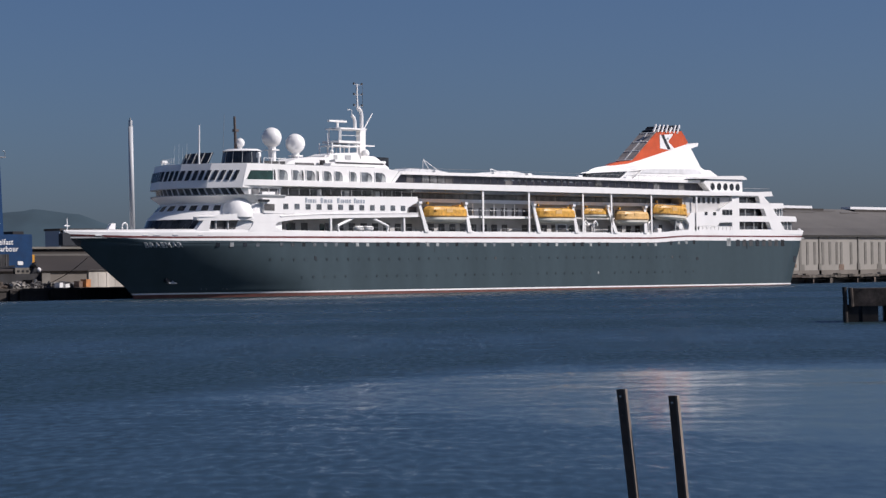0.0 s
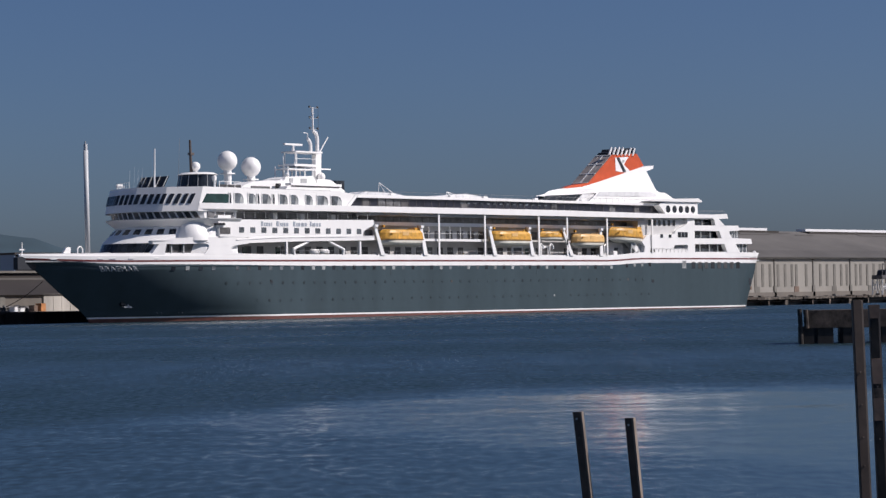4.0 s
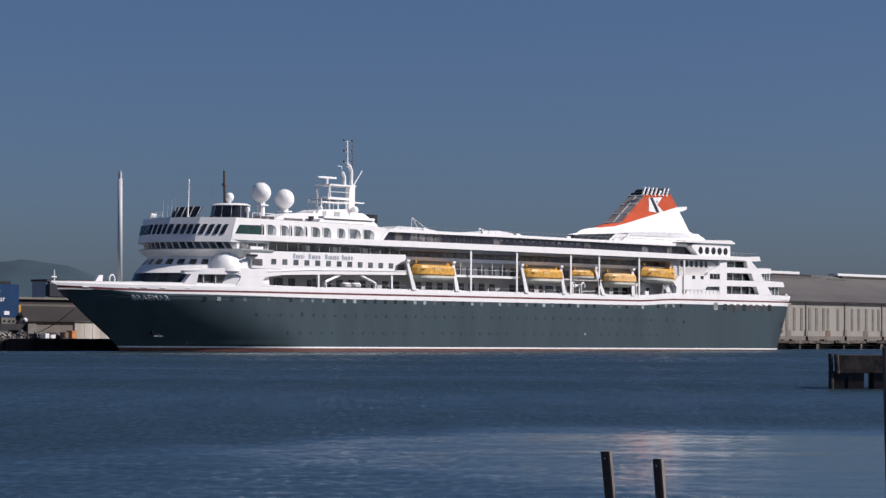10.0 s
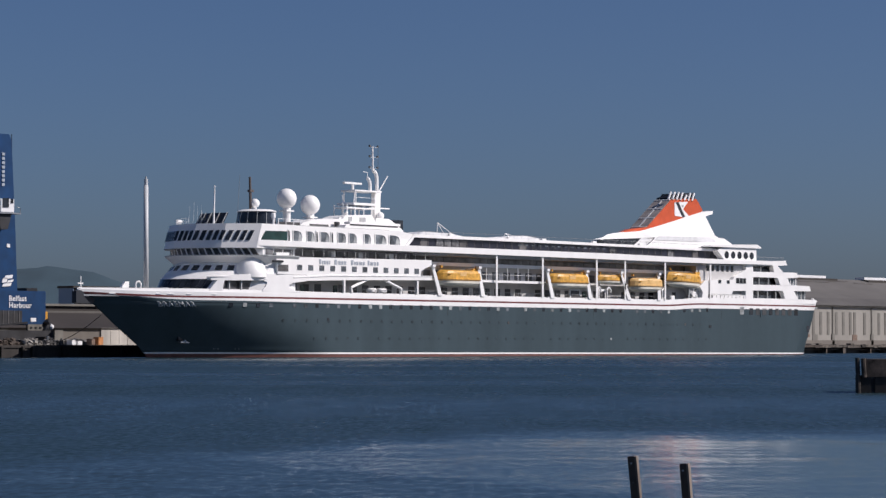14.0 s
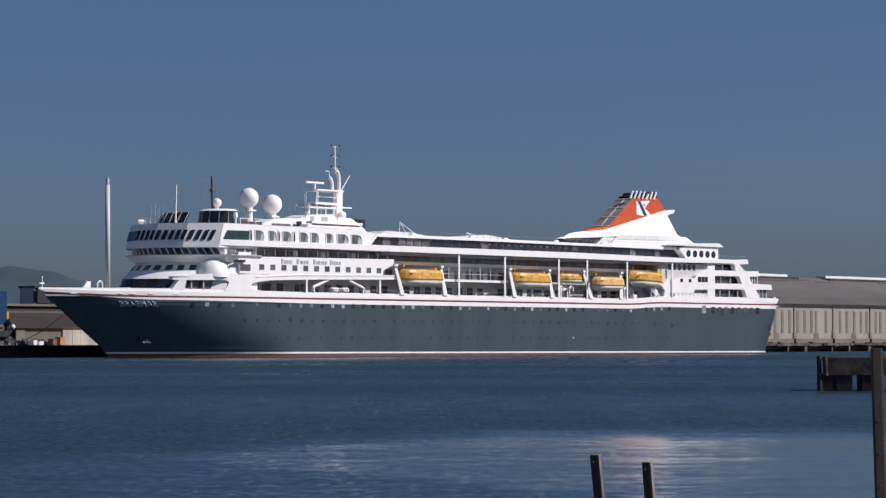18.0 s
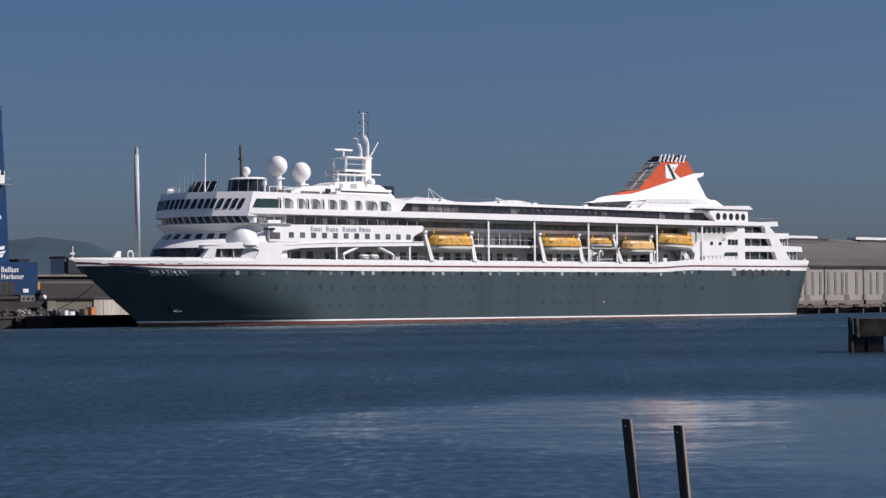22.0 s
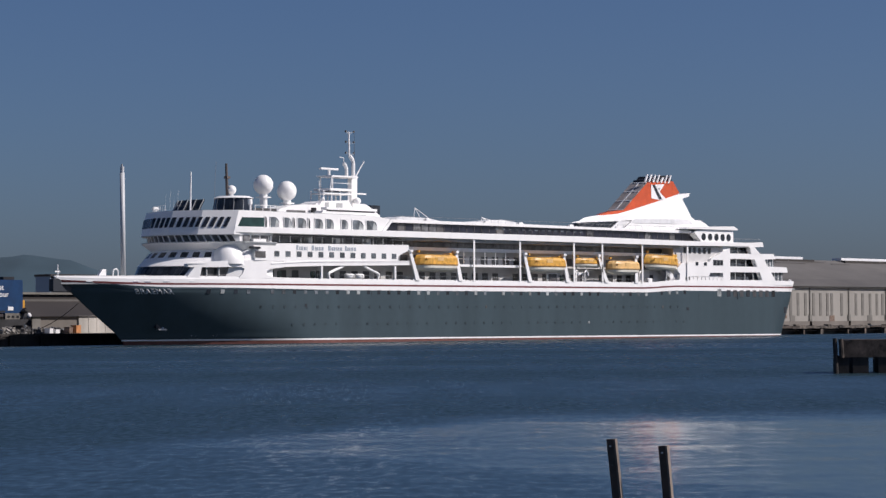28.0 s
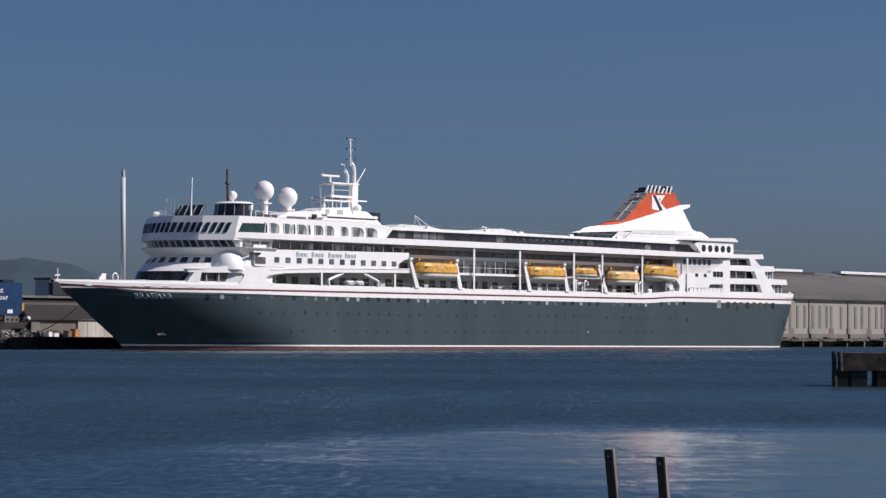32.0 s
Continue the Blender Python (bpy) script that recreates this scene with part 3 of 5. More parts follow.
tier("bridge_wing", 15.1, 16.25, 23.1, 31.2, 21.6, 29.8, WHITE, label="curved white bridge wing", y0=10.6, y1=11.6)
tier("wing_rail", 16.25, 16.4, 21.6, 29.8, 21.6, 29.8, GREY, label="grey rail along the bridge wing", y0=11.6, y1=11.6)
tier("bridge_house", 16.35, 17.5, 22.8, 29.8, 22.6, 29.6, WHITE, y0=10.4, y1=10.5)
tier_windows("bridge_pane", 16.35, 17.5, 22.8, 29.8, 22.6, 29.6, 16.45, 17.45, 1.25, 0.88, BRIDGEGLASS, 10.4, 10.5, slant=0.3)
tier("lounge_sill", 17.5, 18.6, 21.6, 28.1, 21.9, 28.4, WHITE, y0=10.72, y1=10.72, n=0)
tier("lounge_wall", 18.6, 20.5, 21.9, 28.4, 22.5, 29.0, WHITE, label="white lounge wall leaning aft", y0=10.72, y1=10.72, n=0)
tier_windows("lounge_pane", 18.6, 20.5, 21.9, 28.4, 22.5, 29.0, 18.72, 20.28, 1.12, 0.64, GLASS, 10.72, 10.72, slant=-0.3, start=0.7, flat=True, thick=0.12)
tier("lounge_brow", 20.5, 21.4, 22.5, 29.0, 22.8, 29.3, WHITE, y0=10.72, y1=10.72, n=0)
part("bridge_side", box(32.0, 37, -9.4, 9.4, 15.1, 18.2), GREY, ship)
dome = ball((29.0, -8.5, 12.8), (2.8, 2.6, 3.4), seg=40)
bmesh.ops.delete(dome, geom=[v for v in dome.verts if v.co.z < 12.5], context="VERTS")
part("side_dome", dome, WHITE, ship, "rounded white dome beside the front", smooth=True)

# cabin row
row = part("cabin_window", box(-0.55, 0.55, -0.03, 0.03, -0.44, 0.44), GREYGLASS, ship)
row.location = (37.3, P - 0.03, 14.55)
for i in range(1, 12):
    shared("cabin_window", row, Matrix.Translation((37.3 + 2.58 * i, P - 0.03, 14.55)), ship)
part("wide_cabin_window", box(32.4, 34.7, P - 0.06, P, 13.85, 14.9), LOUVRE, ship)
part("wing_lamp_box", box(31.0, 33.3, P - 0.4, P, 15.25, 15.6, bevel=0.05), BLACK, ship)
for word_x, widths in ((41.85, (0.6, 0.4, 0.55, 0.6, 0.2)), (45.45, (0.75, 0.25, 0.5, 0.6, 0.6)), (49.4, (0.75, 0.4, 0.6, 0.3, 0.5, 0.6)), (53.45, (0.55, 0.25, 0.6, 0.6, 0.55))):
    for k, w in enumerate(widths):
        part("lettering_bar", box(word_x, word_x + w * 0.72, P - 0.05, P, 15.2 + 0.006 * (word_x - 42), (16.0 if k == 0 else 15.78) + 0.006 * (word_x - 42)), LETTERGREY, ship, "small grey bar of lettering")
        word_x += w + 0.06

# promenade windows, doors, posts, rails, raised arms
pw = part("promenade_window", box(-0.75, 0.75, -0.04, 0.04, -0.7, 0.7), DARKPANE, ship)
pw.location = (38.6, -5.64, 11.4)
for i in range(1, 38):
    if i % 9 != 4:
        shared("promenade_window", pw, Matrix.Translation((38.6 + 2.9 * i, -5.64, 11.4)), ship)
door = part("promenade_door", box(-0.5, 0.5, -0.05, 0.05, -1.05, 1.05), GREENGLASS, ship)
door.location = (43.6, -5.66, 10.9)
for x in (51.5, 90.2, 119.0):
    shared("promenade_door", door, Matrix.Translation((x, -5.66, 10.9)), ship)
uw = part("gallery_window", box(-1.24, 1.24, -0.04, 0.04, -0.95, 0.85), GALLERYGLASS, ship)
uw.location = (38.0, -7.44, 17.0)
for i in range(1, 13):
    shared("gallery_window", uw, Matrix.Translation((38.0 + 2.62 * i, -7.44, 17.0)), ship)
for i in range(8):
    x = 69.8 + 9.9 * i
    gl = part("gallery_glazing", box(x, x + 9.9, -7.7, -7.42, 15.9, 17.38), GALLERYGLASS, ship, "dim grey glazing under the roof")
    for k in range(5):
        part("mullion", box(x + 0.9 + 1.98 * k, x + 1.0 + 1.98 * k, -7.74, -7.7, 15.9, 17.38), LOUVRE, gl)
mw = part("middle_window", box(-0.9, 0.9, -0.04, 0.04, -0.7, 0.7), GALLERYGLASS, ship)
mw.location = (72.5, -7.44, 14.3)
for i in range(1, 25):
    shared("middle_window", mw, Matrix.Translation((72.5 + 3.1 * i, -7.44, 14.3)), ship)
for x, z in ((47.9, 12.7), (66.0, 12.9)):
    part("promenade_post", box(x - 0.2, x + 0.2, P, P + 0.35, 10.6, z), WHITE, ship)
for x, z0 in ((86.7, 10.6), (99.6, 10.6), (115.5, 10.6), (124.2, 10.6), (136.9, 10.6), (151.9, 11.2)):
    part("deck_post", box(x - 0.22, x + 0.22, P - 0.2, P - 0.08, z0, 17.95), WHITE, ship)
for s, x in ((1, 49.6), (-1, 62.4)):
    part("boat_arm", pipe([(x + 0.5 * s, P + 0.4, 10.3), (x + 0.2 * s, P + 0.4, 11.5), (x + 3.9 * s, P + 0.4, 12.75)], 0.24), WHITE, ship, "white folded boat arm")
for x in (55.2, 57.6):
    part("raft_canister", tube((x - 0.9, P + 0.7, 11.1), (x + 0.9, P + 0.7, 11.1), 0.42, n=14), WHITE, ship, "white raft canister", smooth=True)
for i in range(5):
    x = 84.6 + 2.9 * i
    part("gallery_post", tube((x, -10.8, 13.4), (x, -10.8, 15.6), 0.07), WHITE, ship)
for x0, x1 in ((30.4, 31.9), (32.3, 34.0), (34.4, 36.4)):
    part("bridge_side_window", box(x0, x1, -10.6, -10.5, 16.5, 17.4), BRIDGEGLASS, ship)
part("gallery_rail", pipe([(82.8, -10.85, 14.4), (99.6, -10.85, 14.4)], 0.03), WHITE, ship)
# soffit coloured grey in place of white, for the shade under the roof
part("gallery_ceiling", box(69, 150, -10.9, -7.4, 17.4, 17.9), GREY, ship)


for i in range(14):
    part("cabin_deck_stanchion", tube((35.6 + 2.5 * i, -11.1, 16.45), (35.6 + 2.5 * i, -11.1, 17.5), 0.035, n=6), WHITE, ship)
part("cabin_deck_rail", pipe([(35.6, -11.1, 17.4), (69.2, -11.1, 17.4)], 0.02, n=6), STEEL, ship)
for x in (46.4, 53.0, 60.6):
    part("deck_locker", box(x, x + 1.1, -9.6, -8.8, 16.5, 17.4, bevel=0.05), GREY, ship)
part("runway_beam", box(69.8, 149, -9.3, -9.0, 15.75, 16.35), WHITE, ship, "white boat runway beam in the shade")
# curved rail of the bulwark, with stanchions
for i in range(46):
    x = 47.0 + 2.2 * i
    part("stanchion", tube((x, P + 0.2, 10.6), (x, P + 0.2, 11.25), 0.035, n=6), STEEL, ship)
part("top_rail", pipe([(46.5, P + 0.2, 11.25), (137, P + 0.2, 11.25)], 0.03, n=6), STEEL, ship)

# davits
def davit(x0, x1):
    bm = prism_xz([(x0 - 0.45, 15.6), (x0 + 0.2, 15.45), (x1 + 0.55, 10.5), (x1 - 0.5, 10.5)], P - 0.2, P + 0.0)
    box(x0 - 0.45, x0 + 0.3, P - 0.5, P + 0.2, 15.35, 15.75, bm)
    return part("davit", bm, WHITE, ship, "white lifeboat davit")


for x0, x1 in ((69.8, 71.6), (81.9, 83.0), (101.0, 102.5), (112.5, 113.6), (123.0, 125.6), (134.9, 135.0)):
    d = davit(x0, x1)
    part("davit_foot", box(x1 - 1.0, x1 + 1.4, P + 0.05, P + 0.9, 10.3, 10.75), WHITE, d)

# ---- long roof edge and the decks above ----
part("roof_band", prism_xz([(38, 17.85), (38, 18.8), (120, 19.05), (150, 18.9), (158.5, 18.9), (169, 18.95), (174.0, 18.95), (174.0, 18.2), (166, 18.15), (150, 17.95)], -11.7, 11.7), WHITE, ship, "long white roof edge")
part("roof_shoulder", prism_xy([(28.4, -10.75), (33.0, -11.35), (38, -11.7), (38, 11.7), (33.0, 11.35), (28.4, 10.75)], 17.85, 18.8), WHITE, ship)
part("upper_house", prism_xz([(28.3, 18.53), (29.3, 21.33), (61.49, 21.33), (65.38, 20.88), (62.99, 18.53)], -10.7, 10.7), WHITE, ship, "white upper deckhouse")
part("green_window", prism_xz([(28.95, 18.68), (30.0, 20.28), (34.9, 20.33), (34.9, 18.68)], -10.76, -10.7), GREENGLASS, ship, "large green-tinted window")


def arched(x0, x1, m):
    w = x1 - x0
    pts = [(x0, 18.8), (x1, 18.8), (x1, 19.7), (x0 + w * 0.88, 20.2), (x0 + w * 0.62, 20.48), (x0, 20.5)]
    a = part("arched_window", prism_xz(pts, -10.76, -10.7), m, ship)
    part("window_frame", box(x0 - 0.1, x0, -10.85, -10.7, 18.72, 20.56), WHITE, a)
    if w > 1.5:
        part("window_blind", prism_xz([(x0 + w * 0.55, 18.85), (x1 - 0.08, 18.85), (x1 - 0.08, 19.6), (x0 + w * 0.7, 20.2)], -10.79, -10.76), CURTAIN, a)


for x0, x1, m in ((35.09, 35.59, GLASS), (36.29, 38.38, GREYGLASS), (39.48, 41.27, GREYGLASS), (41.57, 42.07, GLASS), (42.67, 44.76, GREYGLASS), (45.16, 45.65, GLASS), (46.75, 48.74, GREYGLASS),
                  (49.44, 51.33, GREYGLASS), (53.12, 54.82, GREYGLASS), (55.81, 58.6, GREYGLASS), (59.3, 61.99, GREYGLASS)):
    arched(x0, x1, m)

part("glazed_strip", prism_xz([(65.0, 18.95), (67.2, 20.45), (155.2, 20.55), (160.3, 19.1), (160.3, 18.95)], -9.7, 9.7), STRIPGLASS, ship, "long strip of dark glass")
for i in range(43):
    x = 68.3 + 2.05 * i
    part("strip_mullion", box(x - 0.05, x + 0.05, -9.76, -9.7, 18.98, 20.4), LOUVRE, ship)
part("strip_roof", prism_xz([(66.4, 20.4), (66.8, 20.9), (100, 21.0), (122, 20.95), (155, 21.05), (157.4, 20.9), (157.4, 20.5), (100, 20.5)], -10.3, 10.3), WHITE, ship, "white roof edge with sloped end")
part("slanted_bar", prism_xz([(62.99, 18.63), (65.38, 20.88), (66.17, 20.88), (63.78, 18.63)], -10.9, -10.7), WHITE, ship)
part("roof_wedge", prism_xz([(67.4, 20.95), (69.5, 21.5), (76.5, 21.4), (80.0, 20.95)], -9.6, -6.0), PALESCREEN, ship, "low pale awning on the roof")
part("roof_wedge", prism_xz([(86.0, 20.95), (96.5, 21.7), (104.5, 20.95)], -9.6, -6.0), PALESCREEN, ship, "low pale awning on the roof")
part("roof_rail", pipe([(67.0, -10.0, 21.55), (155.0, -10.0, 21.65)], 0.025, n=6), STEEL, ship)
for i in range(45):
    part("roof_stanchion", tube((67.5 + 1.98 * i, -10.0, 20.9), (67.5 + 1.98 * i, -10.0, 21.6), 0.02, n=5), STEEL, ship)
for x in (76, 92, 101.5, 116.5, 131):
    part("roof_lamp", box(x - 0.6, x + 0.6, -10.2, -9.7, 20.9, 21.3, bevel=0.05), WHITE, ship)
for x, z, l in ((73.4, 23.2, 5.0), (91.6, 21.95, 6.0)):
    bm = pipe([(x, -9, 20.8), (x + 0.2, -9, z), (x + l, -9, 20.9)], 0.06)
    pipe([(x + 0.2, -9, z), (x + l * 0.45, -9, 20.9)], 0.05, bm=bm)
    part("awning_frame", bm, WHITE, ship, "thin metal awning frame")

for i in (1, 3, 4, 5, 6, 14, 27, 36, 40):
    part("strip_pane", box(66.4 + 2.05 * i, 68.1 + 2.05 * i, -9.73, -9.7, 19.0 + 0.05 * (i % 3), 20.3), random.choice((BRIDGEGLASS, LOUVRE)), ship)
# small deck lights along the strip
for i in range(14):
    part("strip_lamp", box(94.6 + 1.9 * i, 95.5 + 1.9 * i, -9.8, -9.7, 19.85, 20.1), GREYGLASS, ship)

# ---- top of the forward house ----
def windscreen():
    bm = bmesh.new()
    ys = [3.6 - 0.95 * i for i in range(8)]
    a = [(27.4 + 0.045 * y * y, y) for y in ys]
    outer = [[(x, y, 21.35) for x, y in a], [(x + 1.3, y, 23.4) for x, y in a], [(x + 1.4, y, 23.4) for x, y in a], [(x + 0.1, y, 21.35) for x, y in a]]
    return faces(bm, outer, closed=False, caps=False)


part("windscreen", windscreen(), GLASS, ship, "dark tinted windscreen")
for y in (-3.0, -1.6, 0.2, 1.8, 2.95):
    x = 27.3 + 0.045 * y * y
    part("windscreen_frame", tube((x, y, 21.4), (x + 1.3, y, 23.45), 0.07), GREY, ship)
disc = [(37.2 + 3.35 * math.cos(a), -1.5 + 3.35 * math.sin(a)) for a in [2 * math.pi * i / 32 for i in range(32)]]
part("observation_house", prism_xy([(37.0 + (x - 37.2) * 1.0, -1.5 + (y + 1.5) * 1.0) for x, y in disc], 21.3, 23.85, pts2=[(37.2 + (x - 37.2) * 0.9, -1.5 + (y + 1.5) * 0.9) for x, y in disc]), GLASS, ship, "dark glazed observation house")
part("observation_roof", prism_xy(disc, 23.85, 24.2, pts2=[(37.2 + (x - 37.2) * 0.8, -1.5 + (y + 1.5) * 0.8) for x, y in disc]), WHITE, ship, "white domed roof")
for k in range(6):
    a = math.pi * (0.62 + 0.16 * k)
    part("house_mullion", tube((37.0 + 3.38 * math.cos(a), -1.5 + 3.38 * math.sin(a), 21.4), (37.2 + 3.05 * math.cos(a), -1.5 + 3.05 * math.sin(a), 23.85), 0.06), GREY, ship)
part("rear_screen", box(39.3, 44.6, -4.2, -4.1, 21.4, 22.3), DARKPANE, ship, "dim glass screen")
for x in (39.4, 41.2, 43.0, 44.5):
    part("screen_post", box(x - 0.05, x + 0.05, -4.28, -4.2, 21.4, 22.75), WHITE, ship)
part("screen_rail", pipe([(39.4, -4.24, 22.75), (44.5, -4.24, 22.75)], 0.05, n=6), WHITE, ship)
lp = part("deck_lamp", box(35.3, 36.0, -7.2, -6.6, 22.6, 23.5, bevel=0.12), WHITE, ship, "white deck floodlight")
part("lamp_post", tube((35.65, -6.9, 21.3), (35.65, -6.9, 22.7), 0.18), WHITE, lp)
part("top_deck", prism_xy(outline(23.8, 29.6, y_max=10.1, back=60), 21.37, 21.46), GREY, ship)
bm = tube((37.2, 0, 24.0), (37.0, 0, 29.7), 0.27, 0.2, n=10)
box(36.8, 37.6, -0.35, 0.35, 27.2, 27.6, bm)
part("dark_mast", bm, SOOTY, ship, "dark brown stub mast")
part("small_radome", ball((37.9, -0.3, 25.35), 0.78), WHITE, ship, "small white radome", smooth=True)
part("radome_foot", tube((37.9, -0.3, 24.0), (37.9, -0.3, 24.8), 0.3), WHITE, ship)
for (x, y, z, h) in ((45.6, 0, 26.5, 21.3), (51.2, 0, 25.65, 21.3)):
    d = part("radome", ball((x, y, z), 1.66, seg=32, sz=1.02), WHITE, ship, "large white satellite dome", smooth=True)
    part("pedestal", tube((x + 0.1, y, h), (x, y, z - 1.2), 0.55, 0.7, n=12), WHITE, d)
    part("platform", box(x - 0.9, x + 0.9, y - 0.9, y + 0.9, z - 2.2, z - 2.0), WHITE, d)
part("whip_mast", tube((26.95, -2.0, 21.4), (27.15, -2.0, 27.8), 0.16, 0.1), WHITE, ship, "white tubular antenna mast")
part("whip_antenna", pipe([(34.1, 0, 21.5), (34.55, 0, 28.0), (34.7, 0, 29.9)], 0.03, n=6), STEEL, ship)
for i, x in enumerate((25.2, 26.2, 27.0, 27.9)):
    part("whip_antenna", tube((x, 2, 21.4), (x + 0.2, 2, 24.5 + 0.5 * (i % 2)), 0.013, 0.01), WHITE, ship)
for i in range(12):
    y = 9.4 - 0.75 * i
    x = 24.3 + 6.2 * (y / 10.3) ** 2
    part("roof_stanchion", tube((x, y, 21.4), (x, y, 22.45), 0.03, n=6), WHITE, ship)
for z in (21.9, 22.45):
    part("roof_rail", pipe([(24.3 + 6.2 * ((9.4 - 0.75 * i) / 10.3) ** 2, 9.4 - 0.75 * i, z) for i in range(12)], 0.025, n=6), WHITE, ship)
for i in range(10):
    part("terrace_stanchion", tube((168.8 + 1.05 * i, -10.9, 18.9), (168.8 + 1.05 * i, -10.9, 19.7), 0.03, n=6), STEEL, ship)
part("search_lamp", box(29.2, 30.4, 9.0, 9.6, 22.1, 22.6, bevel=0.08), WHITE, ship)
part("lamp_post", tube((30.0, 9.3, 21.2), (30.0, 9.3, 22.1), 0.15), WHITE, ship)
part("front_rail", pipe([(29.4, 9.0, 22.2), (27.8, 7.0, 22.2), (27.8, 7.0, 21.4)], 0.04), WHITE, ship)

# ---- mast house and mast ----
part("mast_house", prism_xz([(54.9, 21.3), (55.2, 23.6), (57.0, 24.05), (63.3, 24.35), (64.3, 23.0), (64.3, 21.3)], -3.0, 1.0), WHITE, ship, "white house under the mast")
part("mast_house_end", prism_xz([(64.3, 21.2), (64.3, 23.85), (67.64, 23.8), (68.4, 23.5), (71.26, 21.97), (71.6, 21.0)], -3.0, 1.0), WHITE, ship, "sloped white house end")
part("forward_hump", prism_xz([(43.8, 21.1), (45.36, 22.3), (47.7, 22.9), (51.1, 23.25), (54.9, 23.3), (54.9, 21.1)], -4.0, 0.0), WHITE, ship)
part("hump_grille", box(47.0, 51.5, -4.06, -4.0, 21.6, 22.2), LOUVRE, ship)
part("dark_hatch", box(52.5, 53.2, -5.0, -4.4, 21.9, 22.7), BLACK, ship)
part("house_slab", box(53.6, 66.2, -7.0, -5.6, 22.35, 22.75), WHITE, ship)
for x, w in ((57.4, 0.9), (60.2, 1.5)):
    part("house_door", box(x, x + w, -3.06, -3.0, 22.7, 23.8), GREY, ship)
part("mast_house_step", prism_xz([(51.8, 20.9), (53.0, 22.2), (65.0, 22.35), (67.5, 21.0)], -6.8, -2.0), WHITE, ship)
part("house_screen", box(74.4, 76.7, 1.9, 2.6, 21.6, 24.05), GLASS, ship)
part("house_ledge", box(53.8, 65.8, -6.86, -6.8, 22.1, 22.33), LOUVRE, ship)
part("house_lamp", ball((56.4, -3.5, 24.3), 0.35), WHITE, ship, smooth=True)
mast = part("mast", prism_xz([(67.1, 23.6), (67.2, 28.5), (68.65, 28.5), (68.55, 25.4), (68.75, 23.6)], -0.45, 0.45), WHITE, ship, "white stepped signal mast")
part("mast_pole", pipe([(68.1, 0, 28.4), (68.1, 0, 31.2), (67.8, 0, 31.9), (67.2, 0, 32.3)], 0.34, n=10), WHITE, mast)
part("mast_pole", pipe([(66.4, 0, 28.4), (66.4, 0, 30.0), (66.1, 0, 30.6), (65.7, 0, 31.0)], 0.3, n=10), WHITE, mast)
part("topmast", pipe([(67.1, 0, 32.2), (67.0, 0, 36.5)], 0.16), WHITE, mast)
for z in (32.7, 34.6, 36.4):
    part("light_bracket", box(66.2, 68.4, -0.06, 0.06, z - 0.05, z), MASTGREY, mast)
    for x in (66.3, 68.3):
        part("mast_light", box(x - 0.16, x + 0.16, -0.15, 0.15, z, z + 0.32, bevel=0.04), LOUVRE, mast, "dark navigation light")
part("light_cable", pipe([(68.45, 0, 28.6), (68.45, 0, 36.4)], 0.03, n=5), LOUVRE, mast)
part("mast_radome", ball((68.0, -0.9, 24.4), 0.72, seg=16), WHITE, mast, "small white dome on the mast's foot", smooth=True)
part("whip_antenna", pipe([(59.8, 0, 24.0), (59.45, 0, 27.7)], 0.07), WHITE, mast)
part("platform", box(60.9, 67.5, -1.8, 1.8, 28.4, 28.65), WHITE, mast)
part("platform", box(60.2, 66.2, -2.0, 2.0, 26.0, 26.4), WHITE, mast)
part("platform", box(59.2, 66.0, -1.6, 1.6, 25.4, 25.6), WHITE, mast)
part("yard", box(66.0, 71.2, -0.25, 0.25, 25.7, 25.9), WHITE, mast)
part("gaff", tube((68.4, 0, 28.4), (70.9, 0, 31.5), 0.13, 0.09), WHITE, mast)
part("radar_scanner", box(59.7, 64.2, -0.25, 0.25, 29.65, 30.0, bevel=0.06), WHITE, mast, "white radar scanner bar")
part("radar_post", tube((62.0, 0, 28.6), (62.0, 0, 29.7), 0.22), WHITE, mast)
part("small_aerial", pipe([(65.7, 0, 30.9), (65.7, 0, 31.9), (64.6, 0, 32.0)], 0.06), WHITE, mast)
for x in (59.0, 61.0, 63.2, 65.2):
    for y in (-1.5, 1.5):
        part("strut", tube((x, y, 23.6), (x, y, 26.0), 0.12), WHITE, mast)
part("strut", tube((61.3, -1.4, 26.4), (61.3, -1.4, 28.4), 0.12), WHITE, mast)
part("strut", tube((61.3, 1.4, 26.4), (61.3, 1.4, 28.4), 0.12), WHITE, mast)
part("strut", tube((60.4, -1.8, 26.4), (60.7, -1.8, 28.6), 0.1), WHITE, mast)
mast.location.x = -0.35
part("platform_rail", pipe([(60.3, -2.0, 27.3), (65.8, -2.0, 27.3)], 0.04), WHITE, mast)

# ---- funnel ----
swoosh = [(128.7, 22.4), (130.6, 23.2), (132.3, 23.5), (136.8, 24.0), (141.4, 24.4), (147.0, 25.4), (154.6, 27.1), (161.4, 28.7), (166.0, 29.2), (165.8, 28.55), (163.4, 27.95), (166.7, 24.2), (169.3, 23.3), (169.3, 21.0), (128, 21.0)]
swoosh_far = [(133.7, 22.4), (135.6, 23.2), (137.3, 23.5), (140.8, 24.0)] + swoosh[4:]
funnel = part("funnel_base", prism_xz(swoosh, -2.15, 2.15, pts2=swoosh_far), WHITE, ship, "white swept funnel base")
part("funnel_apron", prism_xz([(119.6, 21.8), (129.6, 23.35), (139.67, 23.9), (150.0, 23.9), (150.0, 22.7), (134.55, 22.5)], -7.4, -1.0, pts2=[(132.5, 22.6), (136.9, 23.3), (146, 23.9), (150.0, 23.9), (150.0, 22.7), (141, 22.5)]), WHITE, funnel)
